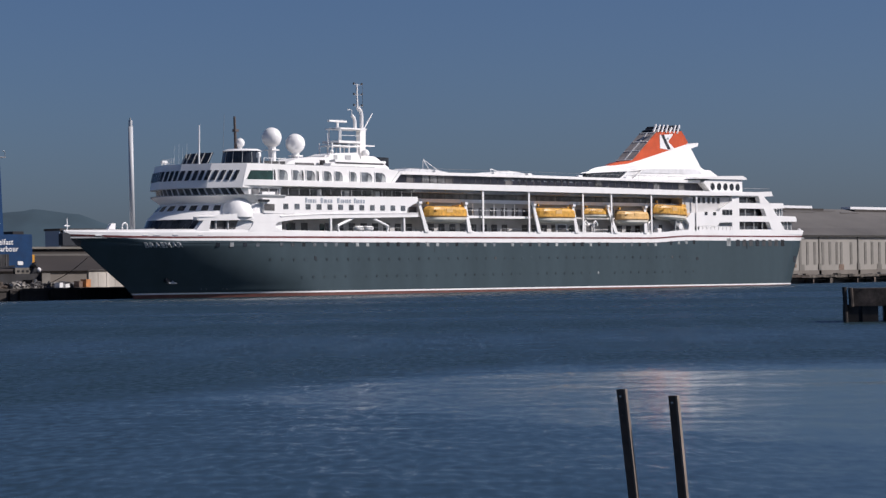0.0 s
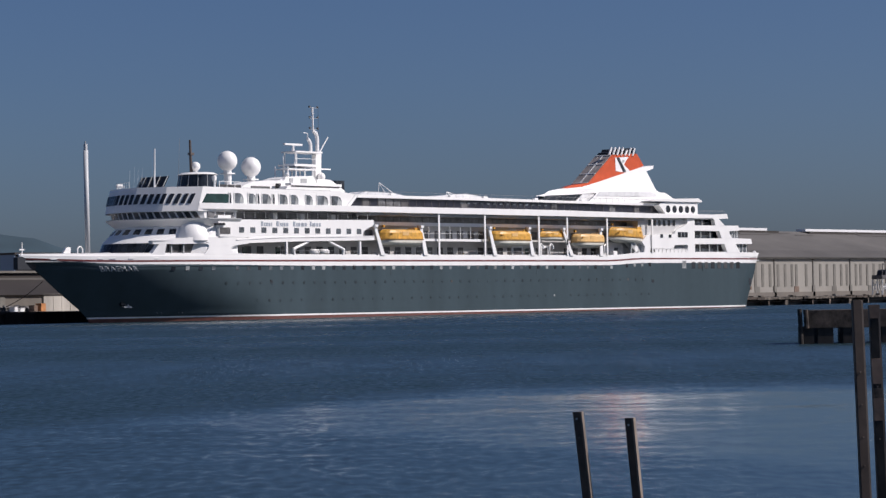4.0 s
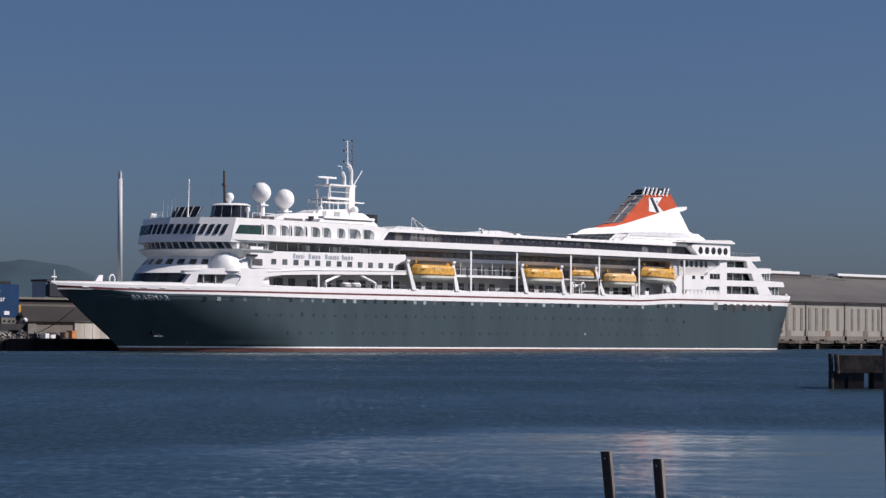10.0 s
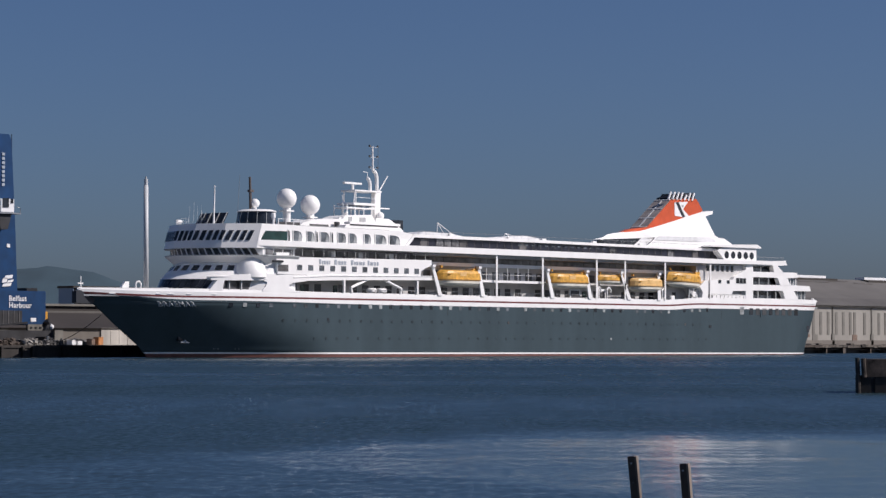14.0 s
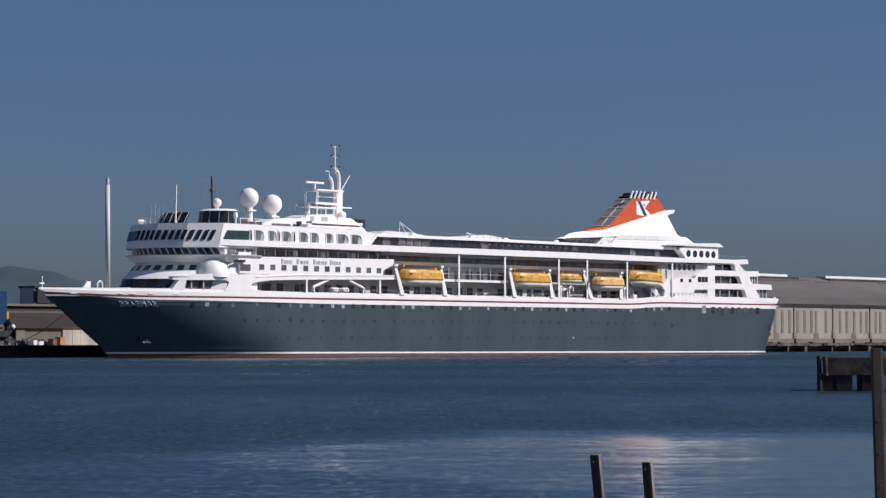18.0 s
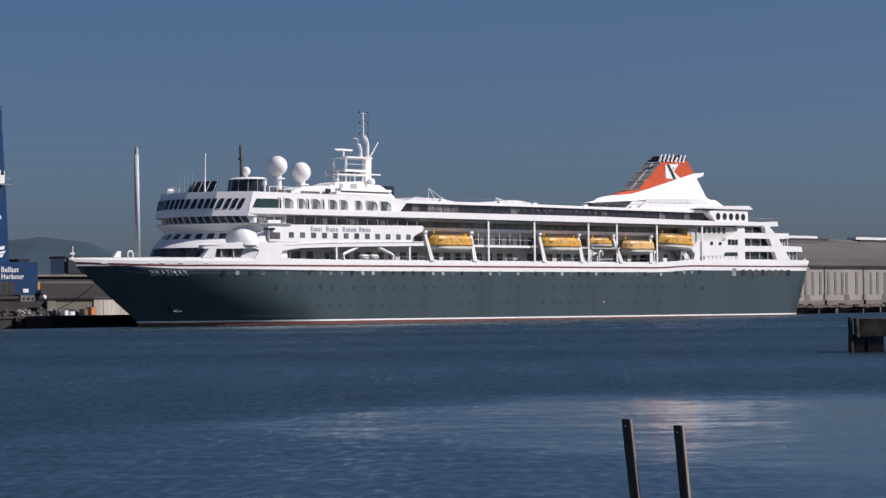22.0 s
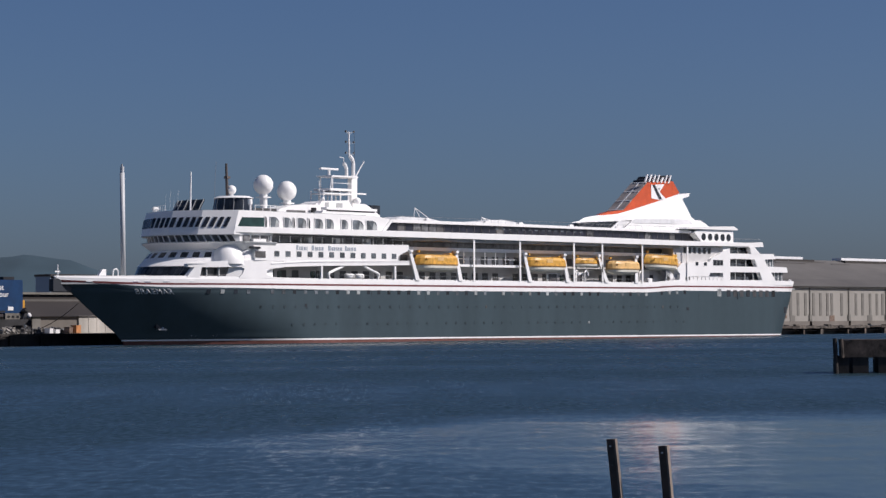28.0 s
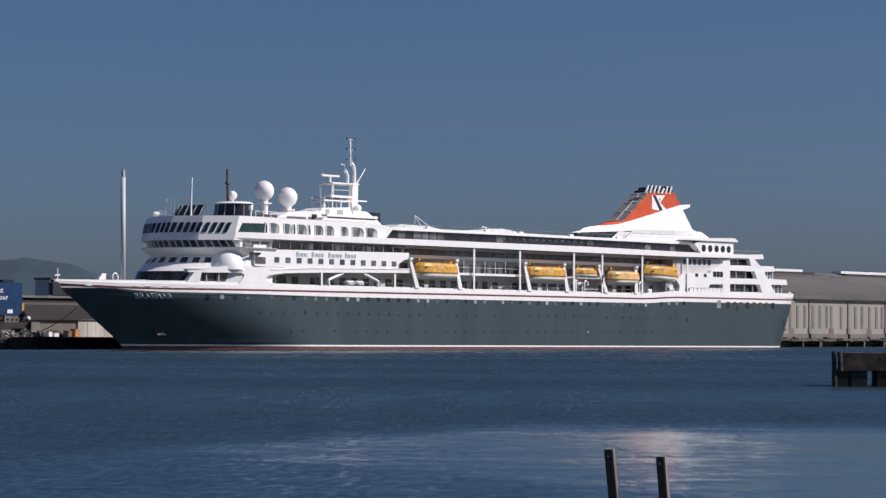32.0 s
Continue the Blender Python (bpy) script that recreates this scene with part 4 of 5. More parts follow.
part("funnel_casing", prism_xz([(143.0, 24.6), (151.8, 30.9), (160.4, 31.4), (162.6, 29.1), (161.4, 28.6), (154.6, 27.0), (147.0, 25.3)], -2.05, 2.05), FUNNEL, funnel, "orange-red funnel casing")
part("red_skirt", prism_xz([(135.2, 23.85), (138.0, 24.5), (143.6, 25.1), (147.0, 25.42), (141.4, 24.3), (136.8, 23.9)], -2.2, 2.2, pts2=[(140.2, 24.2), (142.0, 24.7), (145.6, 25.2), (147.0, 25.42), (144.4, 24.7), (141.8, 24.3)]), FUNNEL, funnel)
slope = Vector((8.8, 0, 6.3)).normalized()
out = Vector((-slope.z, 0, slope.x))


def raked(name, s0, s1, y0, y1, d, material, parent):
    """A slab on the funnel's raked front: along the slope, across, and its thickness."""
    o = Vector((143.2, 0, 24.75))
    c = [o + slope * s + Vector((0, y, 0)) for s, y in ((s0, y0), (s1, y0), (s1, y1), (s0, y1))]
    return part(name, faces(bmesh.new(), [c, [q + out * d for q in c]]), material, parent)


lou = raked("funnel_louvre", 0.2, 10.6, -1.95, 1.95, 0.06, FUNNELGRILLE, funnel)
lou["label"] = "brown-grey louvred front panel"
for s in (0.5, 3.7, 7.0, 10.2):
    raked("louvre_bar", s, s + 0.26, -1.9, 1.9, 0.16, MASTGREY, lou)
raked("louvre_bar", 0.5, 10.3, -0.14, 0.14, 0.15, MASTGREY, lou)
part("funnel_crown", prism_xz([(151.6, 30.8), (152.0, 31.4), (153.0, 31.6), (153.6, 32.2), (160.0, 32.6), (160.7, 31.35)], -1.6, 1.6), BLACK, funnel, "black funnel top")
for i in range(7):
    x = 151.2 + 1.32 * i
    part("exhaust_pipe", tube((x - 0.35, -2.05, 30.95), (x + 0.45, -2.05, 32.4 + 0.02 * i - (0.5 if i == 4 else 0)), 0.24), SIGNWHITE, funnel)
emblem = part("emblem_panel", prism_xz([(152.8, 30.4), (157.4, 30.7), (155.7, 29.1), (157.8, 27.8), (155.9, 27.5), (152.9, 27.7)], -2.12, -2.05), SIGNWHITE, funnel, "plain white emblem on the funnel")
part("emblem_bar", prism_xz([(153.2, 30.42), (154.1, 30.48), (156.4, 27.62), (155.4, 27.56)], -2.16, -2.12), NAVY, emblem)
part("emblem_spot", prism_xz([(155.2, 29.95), (155.8, 29.95), (155.8, 29.5), (155.2, 29.5)], -2.16, -2.12), GREY, emblem)

# ---- aft houses ----
part("aft_house", prism_xz([(132.8, 20.95), (134.5, 21.2), (137.2, 22.9), (155.5, 23.3), (159.8, 23.2), (162.8, 22.0), (162.8, 20.95)], -9.2, 0.0, pts2=[(143.8, 20.95), (144.5, 21.2), (147.2, 22.9), (155.5, 23.3), (159.8, 23.2), (162.8, 22.0), (162.8, 20.95)]), WHITE, ship, "white house under the funnel")
part("aft_house_inner", prism_xz([(154.0, 20.95), (154.0, 23.2), (159.8, 23.2), (162.8, 22.0), (162.8, 20.95)], 0.0, 9.2), WHITE, ship)
part("aft_screen", prism_xz([(136.4, 22.15), (137.4, 22.85), (138.2, 23.0), (154.6, 23.3), (156.0, 23.0), (156.8, 22.4)], -9.3, -9.2), PALESCREEN, ship, "pale translucent wind screen")
part("raked_glass", prism_xz([(121.4, 21.3), (123.1, 21.85), (134.4, 22.46), (132.0, 21.2), (121.4, 21.0)], -7.3, -5.0), GLASS, ship, "raked dark skylight")
for k in range(4):
    x = 123.2 + 2.7 * k
    part("skylight_bar", tube((x, -7.35, 21.25), (x + 1.6, -7.35, 21.9 + 0.1 * k), 0.045), LOUVRE, ship)
part("skylight_end", prism_xz([(132.2, 21.05), (134.7, 22.5), (139.2, 22.8), (137.2, 21.05)], -7.4, -7.3), PALESCREEN, ship, "pale sloped end panel")
part("round_window_house", prism_xz([(157.0, 18.9), (154.7, 20.55), (155.2, 21.0), (158.5, 21.5), (168.2, 21.5), (168.2, 18.9)], -11.2, 11.2), WHITE, ship, "white house with round windows")
part("round_house_roof", prism_xz([(151.0, 21.3), (152.5, 21.75), (168.0, 22.15), (169.4, 21.6), (169.2, 21.4)], -11.6, 11.6), WHITE, ship)
for i in range(5):
    x = (157.75, 160.0, 162.21, 164.39, 166.49)[i]
    part("round_window", tube((x, -11.26, 19.85), (x, -11.2, 19.85), 0.72, n=20), GLASS, ship, "round dark window")
part("aft_side", prism_xz([(149.2, 10.6), (149.6, 12.4), (148.6, 13.3), (150.3, 14.6), (160.0, 14.97), (160.4, 15.54), (167.0, 17.95), (167.0, 10.6), (164.4, 10.6), (164.4, 12.79), (160.0, 12.72), (159.4, 12.0), (151.5, 12.0), (151.2, 10.6)], -11.2, -10.4), WHITE, ship, "white aft side wall")
# same greyed white: shade under the roof is in its colour
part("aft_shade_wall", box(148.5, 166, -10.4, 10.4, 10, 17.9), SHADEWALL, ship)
for i in range(6):
    part("slot_window", box(152.0 + 1.68 * i, 152.8 + 1.68 * i, -10.46, -10.4, 16.55, 17.7), GLASS, ship)
for x in (155.34, 158.26):
    part("square_window", box(x - 0.45, x + 0.45, -11.26, -11.2, 14.15, 14.8, bevel=0.0), GLASS, ship)
paned = part("paned_window", box(161.0, 164.4, -11.26, -11.2, 14.26, 15.32), GLASS, ship)
for x in (162.1, 163.3):
    part("mullion", box(x - 0.06, x + 0.06, -11.3, -11.26, 14.26, 15.32), GREY, paned)
# grey panel paints the shade inside the white opening
part("aft_doorway", box(158.8, 163.8, -10.46, -10.4, 10.9, 12.9), GREY, ship)
for i in range(9):
    x = 153.0 + 1.35 * i
    part("rail_panel", box(x, x + 1.2, P + 0.1, P + 0.2, 10.85, 11.82), WHITE, ship)
part("aft_rail", pipe([(152.4, P + 0.15, 11.9), (165.0, P + 0.15, 11.9)], 0.07), WHITE, ship)

bm = prism_xz([(143.0, 14.6), (144.0, 14.8), (148.6, 11.0), (147.6, 10.8)], P + 0.5, P + 1.6)
part("deck_stair", bm, GREY, ship, "steep grey deck stair")
for i in range(7):
    part("stair_rail_post", tube((143.4 + 0.75 * i, P + 0.5, 14.6 - 0.62 * i), (143.4 + 0.75 * i, P + 0.5, 15.5 - 0.62 * i), 0.04), WHITE, ship)
part("stair_rail", pipe([(143.4, P + 0.5, 15.5), (147.9, P + 0.5, 11.8)], 0.05), WHITE, ship)
# wall in the shade-toned white, not a paint of its own
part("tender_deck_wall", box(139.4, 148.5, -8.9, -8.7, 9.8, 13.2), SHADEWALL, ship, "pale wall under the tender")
part("deck_door", box(142.6, 143.7, -8.96, -8.9, 10.3, 12.2), LOUVRE, ship)
part("deck_locker", box(140.2, 141.6, P + 0.9, P + 1.7, 9.8, 11.5, bevel=0.06), WHITE, ship, "white deck locker")
winch = part("tender_winch", tube((147.2, P + 0.4, 11.9), (147.2, P + 1.3, 11.9), 0.62, n=16), WHITE, ship, "white boat winch drum")
part("winch_frame", prism_xz([(146.5, 9.8), (146.9, 12.1), (147.5, 12.1), (148.2, 9.8)], P + 0.5, P + 1.2), WHITE, winch)
part("winch_guide", pipe([(147.3, P + 0.5, 12.3), (146.6, P + 0.5, 13.1), (145.4, P + 0.5, 13.3)], 0.16), WHITE, winch)
part("stowed_arm", pipe([(145.0, P + 0.3, 10.6), (145.4, P + 0.3, 13.0), (144.4, P + 0.3, 14.4), (142.2, P + 0.3, 14.8)], 0.2), GREY, ship)
for x in (116.6, 119.6, 136.8):
    part("vent_pipe", pipe([(x, P + 0.6, 10.3), (x, P + 0.6, 12.3), (x + 0.5, P + 0.6, 12.8), (x + 1.1, P + 0.6, 12.3), (x + 1.1, P + 0.6, 11.8)], 0.16), WHITE, ship)
for x, w in ((109.2, 3.0), (117.8, 2.2)):
    f_ = part("locker_frame", box(x, x + w, P + 1.2, P + 1.5, 10.3, 12.4), WHITE, ship)
    part("locker_opening", box(x + 0.3, x + w - 0.3, P + 1.14, P + 1.2, 10.5, 12.0), LOUVRE, f_)

# stern terraces
part("terrace_core", box(166, 178, -9.4, 9.4, 10, 18.2), GLASS, ship, "dark glass behind the terraces")
for z in (11.2, 13.9, 16.6):
    part("terrace_curtain", box(168, 176, -9.5, -9.4, z + 0.1, z + 0.9), GREYGLASS, ship)
for pts in ([(164.6, 10.4), (164.6, 11.36), (178.7, 11.42), (190.2, 11.3), (190.7, 11.1), (190.0, 10.4)],
            [(164.6, 12.95), (164.6, 14.09), (176.9, 14.16), (180.7, 14.25), (187.8, 14.14), (188.27, 13.09), (181.9, 13.02)],
            [(164.6, 15.66), (164.6, 16.71), (174.6, 16.77), (178.2, 16.8), (183.1, 16.84), (183.6, 15.8), (179.4, 15.64)],
            [(164.6, 17.96), (164.6, 18.6), (179.0, 19.2), (179.4, 18.26), (174.2, 18.02)]):
    part("terrace_deck", prism_xz(pts, -11.1, 11.1), WHITE, ship, "white terrace deck edge")
for pts in ([(178.77, 11.3), (177.74, 13.05), (181.91, 13.1), (183.6, 11.3)], [(176.91, 14.1), (175.89, 15.7), (179.41, 15.72), (180.66, 14.2)], [(174.65, 16.7), (174.25, 18.05), (175.69, 18.3), (178.16, 16.7)]):
    part("terrace_pier", prism_xz(pts, -11.14, -10.2), WHITE, ship)
for z0, z1 in ((11.3, 13.0), (14.0, 15.7), (16.6, 18.0)):
    part("terrace_pier", box(164.6, 167.1, -11.1, -10.2, z0, z1), WHITE, ship)
for x0, x1, z0, z1 in ((182.3, 187.4, 11.4, 13.1), (180.2, 184.0, 14.2, 15.75)):
    g_ = part("terrace_screen", box(x0, x1, -10.4, -10.3, z0, z1), GREYGLASS, ship, "grey glass wind screen")
    for k in range(4):
        part("screen_post", box(x0 + 0.5 + (x1 - x0 - 1.0) * k / 3, x0 + 0.62 + (x1 - x0 - 1.0) * k / 3, -10.5, -10.4, z0, z1), WHITE, g_)
for z0, z1, xs in ((11.3, 13.0, (169.6, 173.0, 176.0)), (14.1, 15.7, (170.0, 173.4)), (16.7, 18.0, (170.6,))):
    for x in xs:
        part("terrace_post", box(x - 0.08, x + 0.08, -10.7, -10.5, z0, z1), GREY, ship)
part("stern_house", box(178, 184, -8.8, 8.8, 11, 15.5), SHADEWALL, ship)
part("stern_rail", pipe([(168.6, -10.9, 19.7), (178.4, -10.9, 19.75)], 0.04), STEEL, ship)
part("stern_lamp", ball((189.6, -10.7, 11.35), 0.34), WHITE, ship, smooth=True)

# ---- foredeck ----
fm = part("foremast", tube((14.3, 0, 9.8), (14.15, 0, 27.2), 0.40, 0.38, n=14), MASTGREY, ship, "tall plain light grey foremast", smooth=True)
part("mast_cap", tube((14.15, 0, 27.2), (14.14, 0, 28.2), 0.30, n=12), MASTGREY, fm)
part("cap_lamp", tube((14.14, 0, 28.2), (14.13, 0, 28.6), 0.14, n=10), GREY, fm)
part("jackstaff", pipe([(0.9, 0, 10.4), (0.85, 0, 12.6)], 0.1), WHITE, ship)
part("jackstaff_arm", box(0.3, 1.3, -0.08, 0.08, 11.4, 11.6), WHITE, ship)
part("deck_vent", prism_xz([(7.8, 10.5), (8.9, 11.9), (9.7, 11.9), (9.6, 10.5)], -1.2, -0.7), WHITE, ship)
part("deck_ring", pipe([(12.2, 0, 10.0), (12.1, 0, 11.6), (12.4, 0, 12.0), (12.9, 0, 12.0), (13.2, 0, 11.6), (13.1, 0, 10.0)], 0.12), WHITE, ship)
part("winch", tube((17, -2, 10.4), (17, 2, 10.4), 0.7, n=14), GREY, ship)

# ---- lifeboats ----
def lifeboat(x0, x1, z0, z1, tilt=0.0, small=False, paint=None, full=6.0, label="orange and cream enclosed lifeboat hanging from davits"):
    L, Hh = x1 - x0, z1 - z0
    B = 1.0 if small else 1.55
    boat = empty("lifeboat", ((x0 + x1) / 2, -10.2, z0), label, "lifeboat", "lifeboats along the boat deck")
    boat.rotation_euler = (0, radians(tilt), 0)

    def sec(v, f, top):
        """Half breadth factor along the boat; f is the fullness at the ends."""
        return max(0.02, (1 - abs(2 * v - 1) ** f)) * top

    def loft(levels, f):
        bm = bmesh.new()
        n = 18
        rings = []
        for z, w, ends in levels:
            lo, hi = 0.5 - ends / 2, 0.5 + ends / 2
            p = [((lo + (hi - lo) * i / n - 0.5) * L, -sec(i / n, f, w), z * Hh) for i in range(n + 1)]
            rings.append(p + [(x, -y, z) for x, y, z in reversed(p)])
        return faces(bm, rings)
    part("hull", loft([(0.0, 0.5 * B, 0.74), (0.05, 0.86 * B, 0.86), (0.15, 1.02 * B, 0.95), (0.31, 1.04 * B, 1.0)], full * 0.75), CREAM, boat, "cream lower hull", smooth=False)
    part("gunwale", loft([(0.29, 1.06 * B, 1.01), (0.40, 1.08 * B, 1.02)], full * 0.75), paint or ORANGE, boat)
    can = part("canopy", loft([(0.40, 1.0 * B, 0.99), (0.70, 0.98 * B, 0.965), (0.84, 0.88 * B, 0.90), (0.90, 0.5 * B, 0.80)], full), paint or ORANGE, boat, "orange canopy")
    part("wheelhouse", box(L * 0.22, L * 0.36, -0.6 * B, 0.6 * B, Hh * 0.84, Hh * 1.0, bevel=0.08), paint or ORANGE, boat)
    for i in range(5 if not small else 3):
        x = -L * 0.36 + i * L * 0.15
        part("port_light", box(x, x + L * 0.05, -0.96 * B, -0.9 * B, Hh * 0.62, Hh * 0.70), YELLOW, can)
    for x in (-0.40, 0.40):
        part("hook", tube((x * L, 0, Hh * 0.8), (x * L, 0, Hh * 1.12), 0.07), STEEL, boat)
        part("falls_block", box(x * L - 0.2, x * L + 0.2, -0.2, 0.2, Hh * 1.0, Hh * 1.14), YELLOW, boat)
    part("rubbing_strake", loft([(0.33, 1.12 * B, 1.03), (0.35, 1.12 * B, 1.03)], full * 0.75), RUST, boat, "brown rubbing strake")
    part("canopy_rail", pipe([(-L * 0.36, -0.8 * B, Hh * 0.93), (L * 0.18, -0.8 * B, Hh * 0.93)], 0.035, n=6), STEEL, boat)
    part("side_hatch", box(-L * 0.12, L * 0.02, -1.01 * B, -0.96 * B, Hh * 0.55, Hh * 0.76), PALEORANGE, can)
    part("keel", box(-L * 0.34, L * 0.34, -0.08, 0.08, -0.12, 0.1), CREAM, boat)
    return boat


lifeboat(72.0, 83.8, 12.25, 15.35)
lifeboat(102.4, 114.6, 12.35, 15.35)
lifeboat(117.2, 125.6, 13.4, 15.3, small=True, full=3.0, label="small orange rescue boat hanging from davits")
lifeboat(127.2, 137.2, 12.2, 15.0, paint=PALEORANGE, label="pale orange and cream lifeboat hanging from davits")
lifeboat(138.9, 150.3, 13.1, 16.3, tilt=2.0, full=3.4, label="orange and cream tender hung high on its davits")


# ---- sheds and quayside beyond the ship ----
def long_shed():
    shed = empty("warehouse", (290, 35, 1.9), "long pale warehouse with slotted wall and brown-grey roof", "warehouse")
    o = Matrix.Translation((-290, -35, -1.9))
    def p(name, bm, m, parent=shed, label=""):
        bmesh.ops.transform(bm, matrix=o, verts=bm.verts[:])
        return part(name, bm, m, parent, label)
    p("wall", box(180, 480, 35.6, 36, 1.9, 11.3), SHEDWALL)
    p("gable_wall", box(180, 180.4, 36, 92, 1.9, 11.3), SHEDWALL)
    p("eave", box(179, 481, 34.9, 36.2, 11.25, 11.5), SHEDSLOT)
    bm = bmesh.new()
    faces(bm, [[(179, 34.9, 11.5), (179, 64, 19.3), (179, 93, 11.5)], [(481, 34.9, 11.5), (481, 64, 19.3), (481, 93, 11.5)]])
    r = p("roof", bm, SHEDROOF, label="brown-grey sheeted roof")
    bm = bmesh.new()
    faces(bm, [[(179, 34.7, 11.5), (179, 34.7, 11.62), (179, 42, 13.58), (179, 42, 13.46)], [(481, 34.7, 11.5), (481, 34.7, 11.62), (481, 42, 13.58), (481, 42, 13.46)]])
    p("lower_sheeting", bm, LOWERSHEET, r, "darker sheeting along the eave")
    for x, y, w, d in ((292, 59.5, 14, 2.2), (305, 60.8, 12, 1.2), (318, 59, 9, 1.5), (352, 59.5, 30, 2.5), (262, 59.5, 20, 2.4)):
        z = 11.55 + (y - 34.9) * 7.8 / 29.1
        bm = bmesh.new()
        faces(bm, [[(x, y, z), (x + w, y, z), (x + w + 3, y + d, z + d * 0.268), (x + 2, y + d, z + d * 0.268)], [(x, y, z + 0.08), (x + w, y, z + 0.08), (x + w + 3, y + d, z + d * 0.268 + 0.08), (x + 2, y + d, z + d * 0.268 + 0.08)]])
        p("patched_sheet", bm, LOWERSHEET, r)
    for x0, x1 in ((240, 309.5), (328.5, 470)):
        v = p("ridge_vent", box(x0, x1, 62.5, 65.5, 19.3, 20.0, bevel=0.05), SIGNWHITE, label="white ridge ventilator")
        p("vent_skirt", box(x0 + 0.5, x1 + 4, 61.5, 66.5, 18.2, 19.3), LOWROOF)
    pier = None
    for k in range(-5, 10):
        x = 270.1 + 17.95 * k
        p("pier", box(x - 0.22, x + 0.22, 35.4, 35.6, 3.0, 11.2), SHEDSLOT)
        p("pier_foot", box(x - 0.5, x + 0.5, 35.3, 35.6, 1.9, 4.6), SHEDSLOT)
        for d in ((1.7, 4.9, 8.1, 10.1, 14.7), (3.5, 6.7, 10.3, 13.6, 16.4), (3.0, 5.3, 8.6, 12.0, 15.2), (2.8, 6.0, 9.4, 12.7, 16.0))[k % 4]:
            p("wall_slot", box(x + d - 0.5, x + d + 0.5, 35.5, 35.6, 4.4, 9.9), SHEDSLOT)
        p("hatch", box(x + 9.0, x + 11.2, 35.5, 35.6, 2.2, 4.4), RUST if k % 3 == 0 else SHEDSLOT)
    p("plinth", box(180, 480, 35.3, 35.6, 1.9, 3.0), PLASTER)
    return shed


long_shed()


def low_shed():
    shed = empty("low_shed", (40, 45, 1.9), "low dirty pale shed with long dark sloping roof", "shed")
    o = Matrix.Translation((-40, -45, -1.9))
    def p(name, bm, m, parent=shed, label=""):
        bmesh.ops.transform(bm, matrix=o, verts=bm.verts[:])
        return part(name, bm, m, parent, label)
    p("wall", box(-120, 150, 45.0, 45.4, 1.9, 5.0), PLASTER)
    bm = bmesh.new()
    faces(bm, [[(-121, 44.4, 4.9), (-121, 56, 7.8), (-121, 70, 4.9)], [(151, 44.4, 4.9), (151, 56, 7.8), (151, 70, 4.9)]])
    p("roof", bm, LOWROOF, label="dark brown sheeted roof")
    p("rear_roof", box(-121, 151, 58, 60, 6.5, 9.3), LOWROOF)
    p("ridge", box(-121, 151, 57.5, 58.2, 9.0, 9.4), SHEDSLOT)
    p("roof_edge", box(-121, 151, 55.7, 56.3, 7.7, 8.1), SHEDROOF)
    for k in range(8):
        x = -40 + 12.2 * k
        p("pier", box(x, x + 1.9, 44.8, 45.0, 1.9, 5.0), SHEDSLOT)
    w = p("white_door", box(43.8, 60, 44.7, 45.0, 1.9, 5.0), DOORWHITE, label="pale corrugated sliding doors")
    for k in range(9):
        p("door_rib", box(46 + 2 * k, 46.15 + 2 * k, 44.64, 44.7, 1.9, 4.9), DOORWHITE, w)


low_shed()


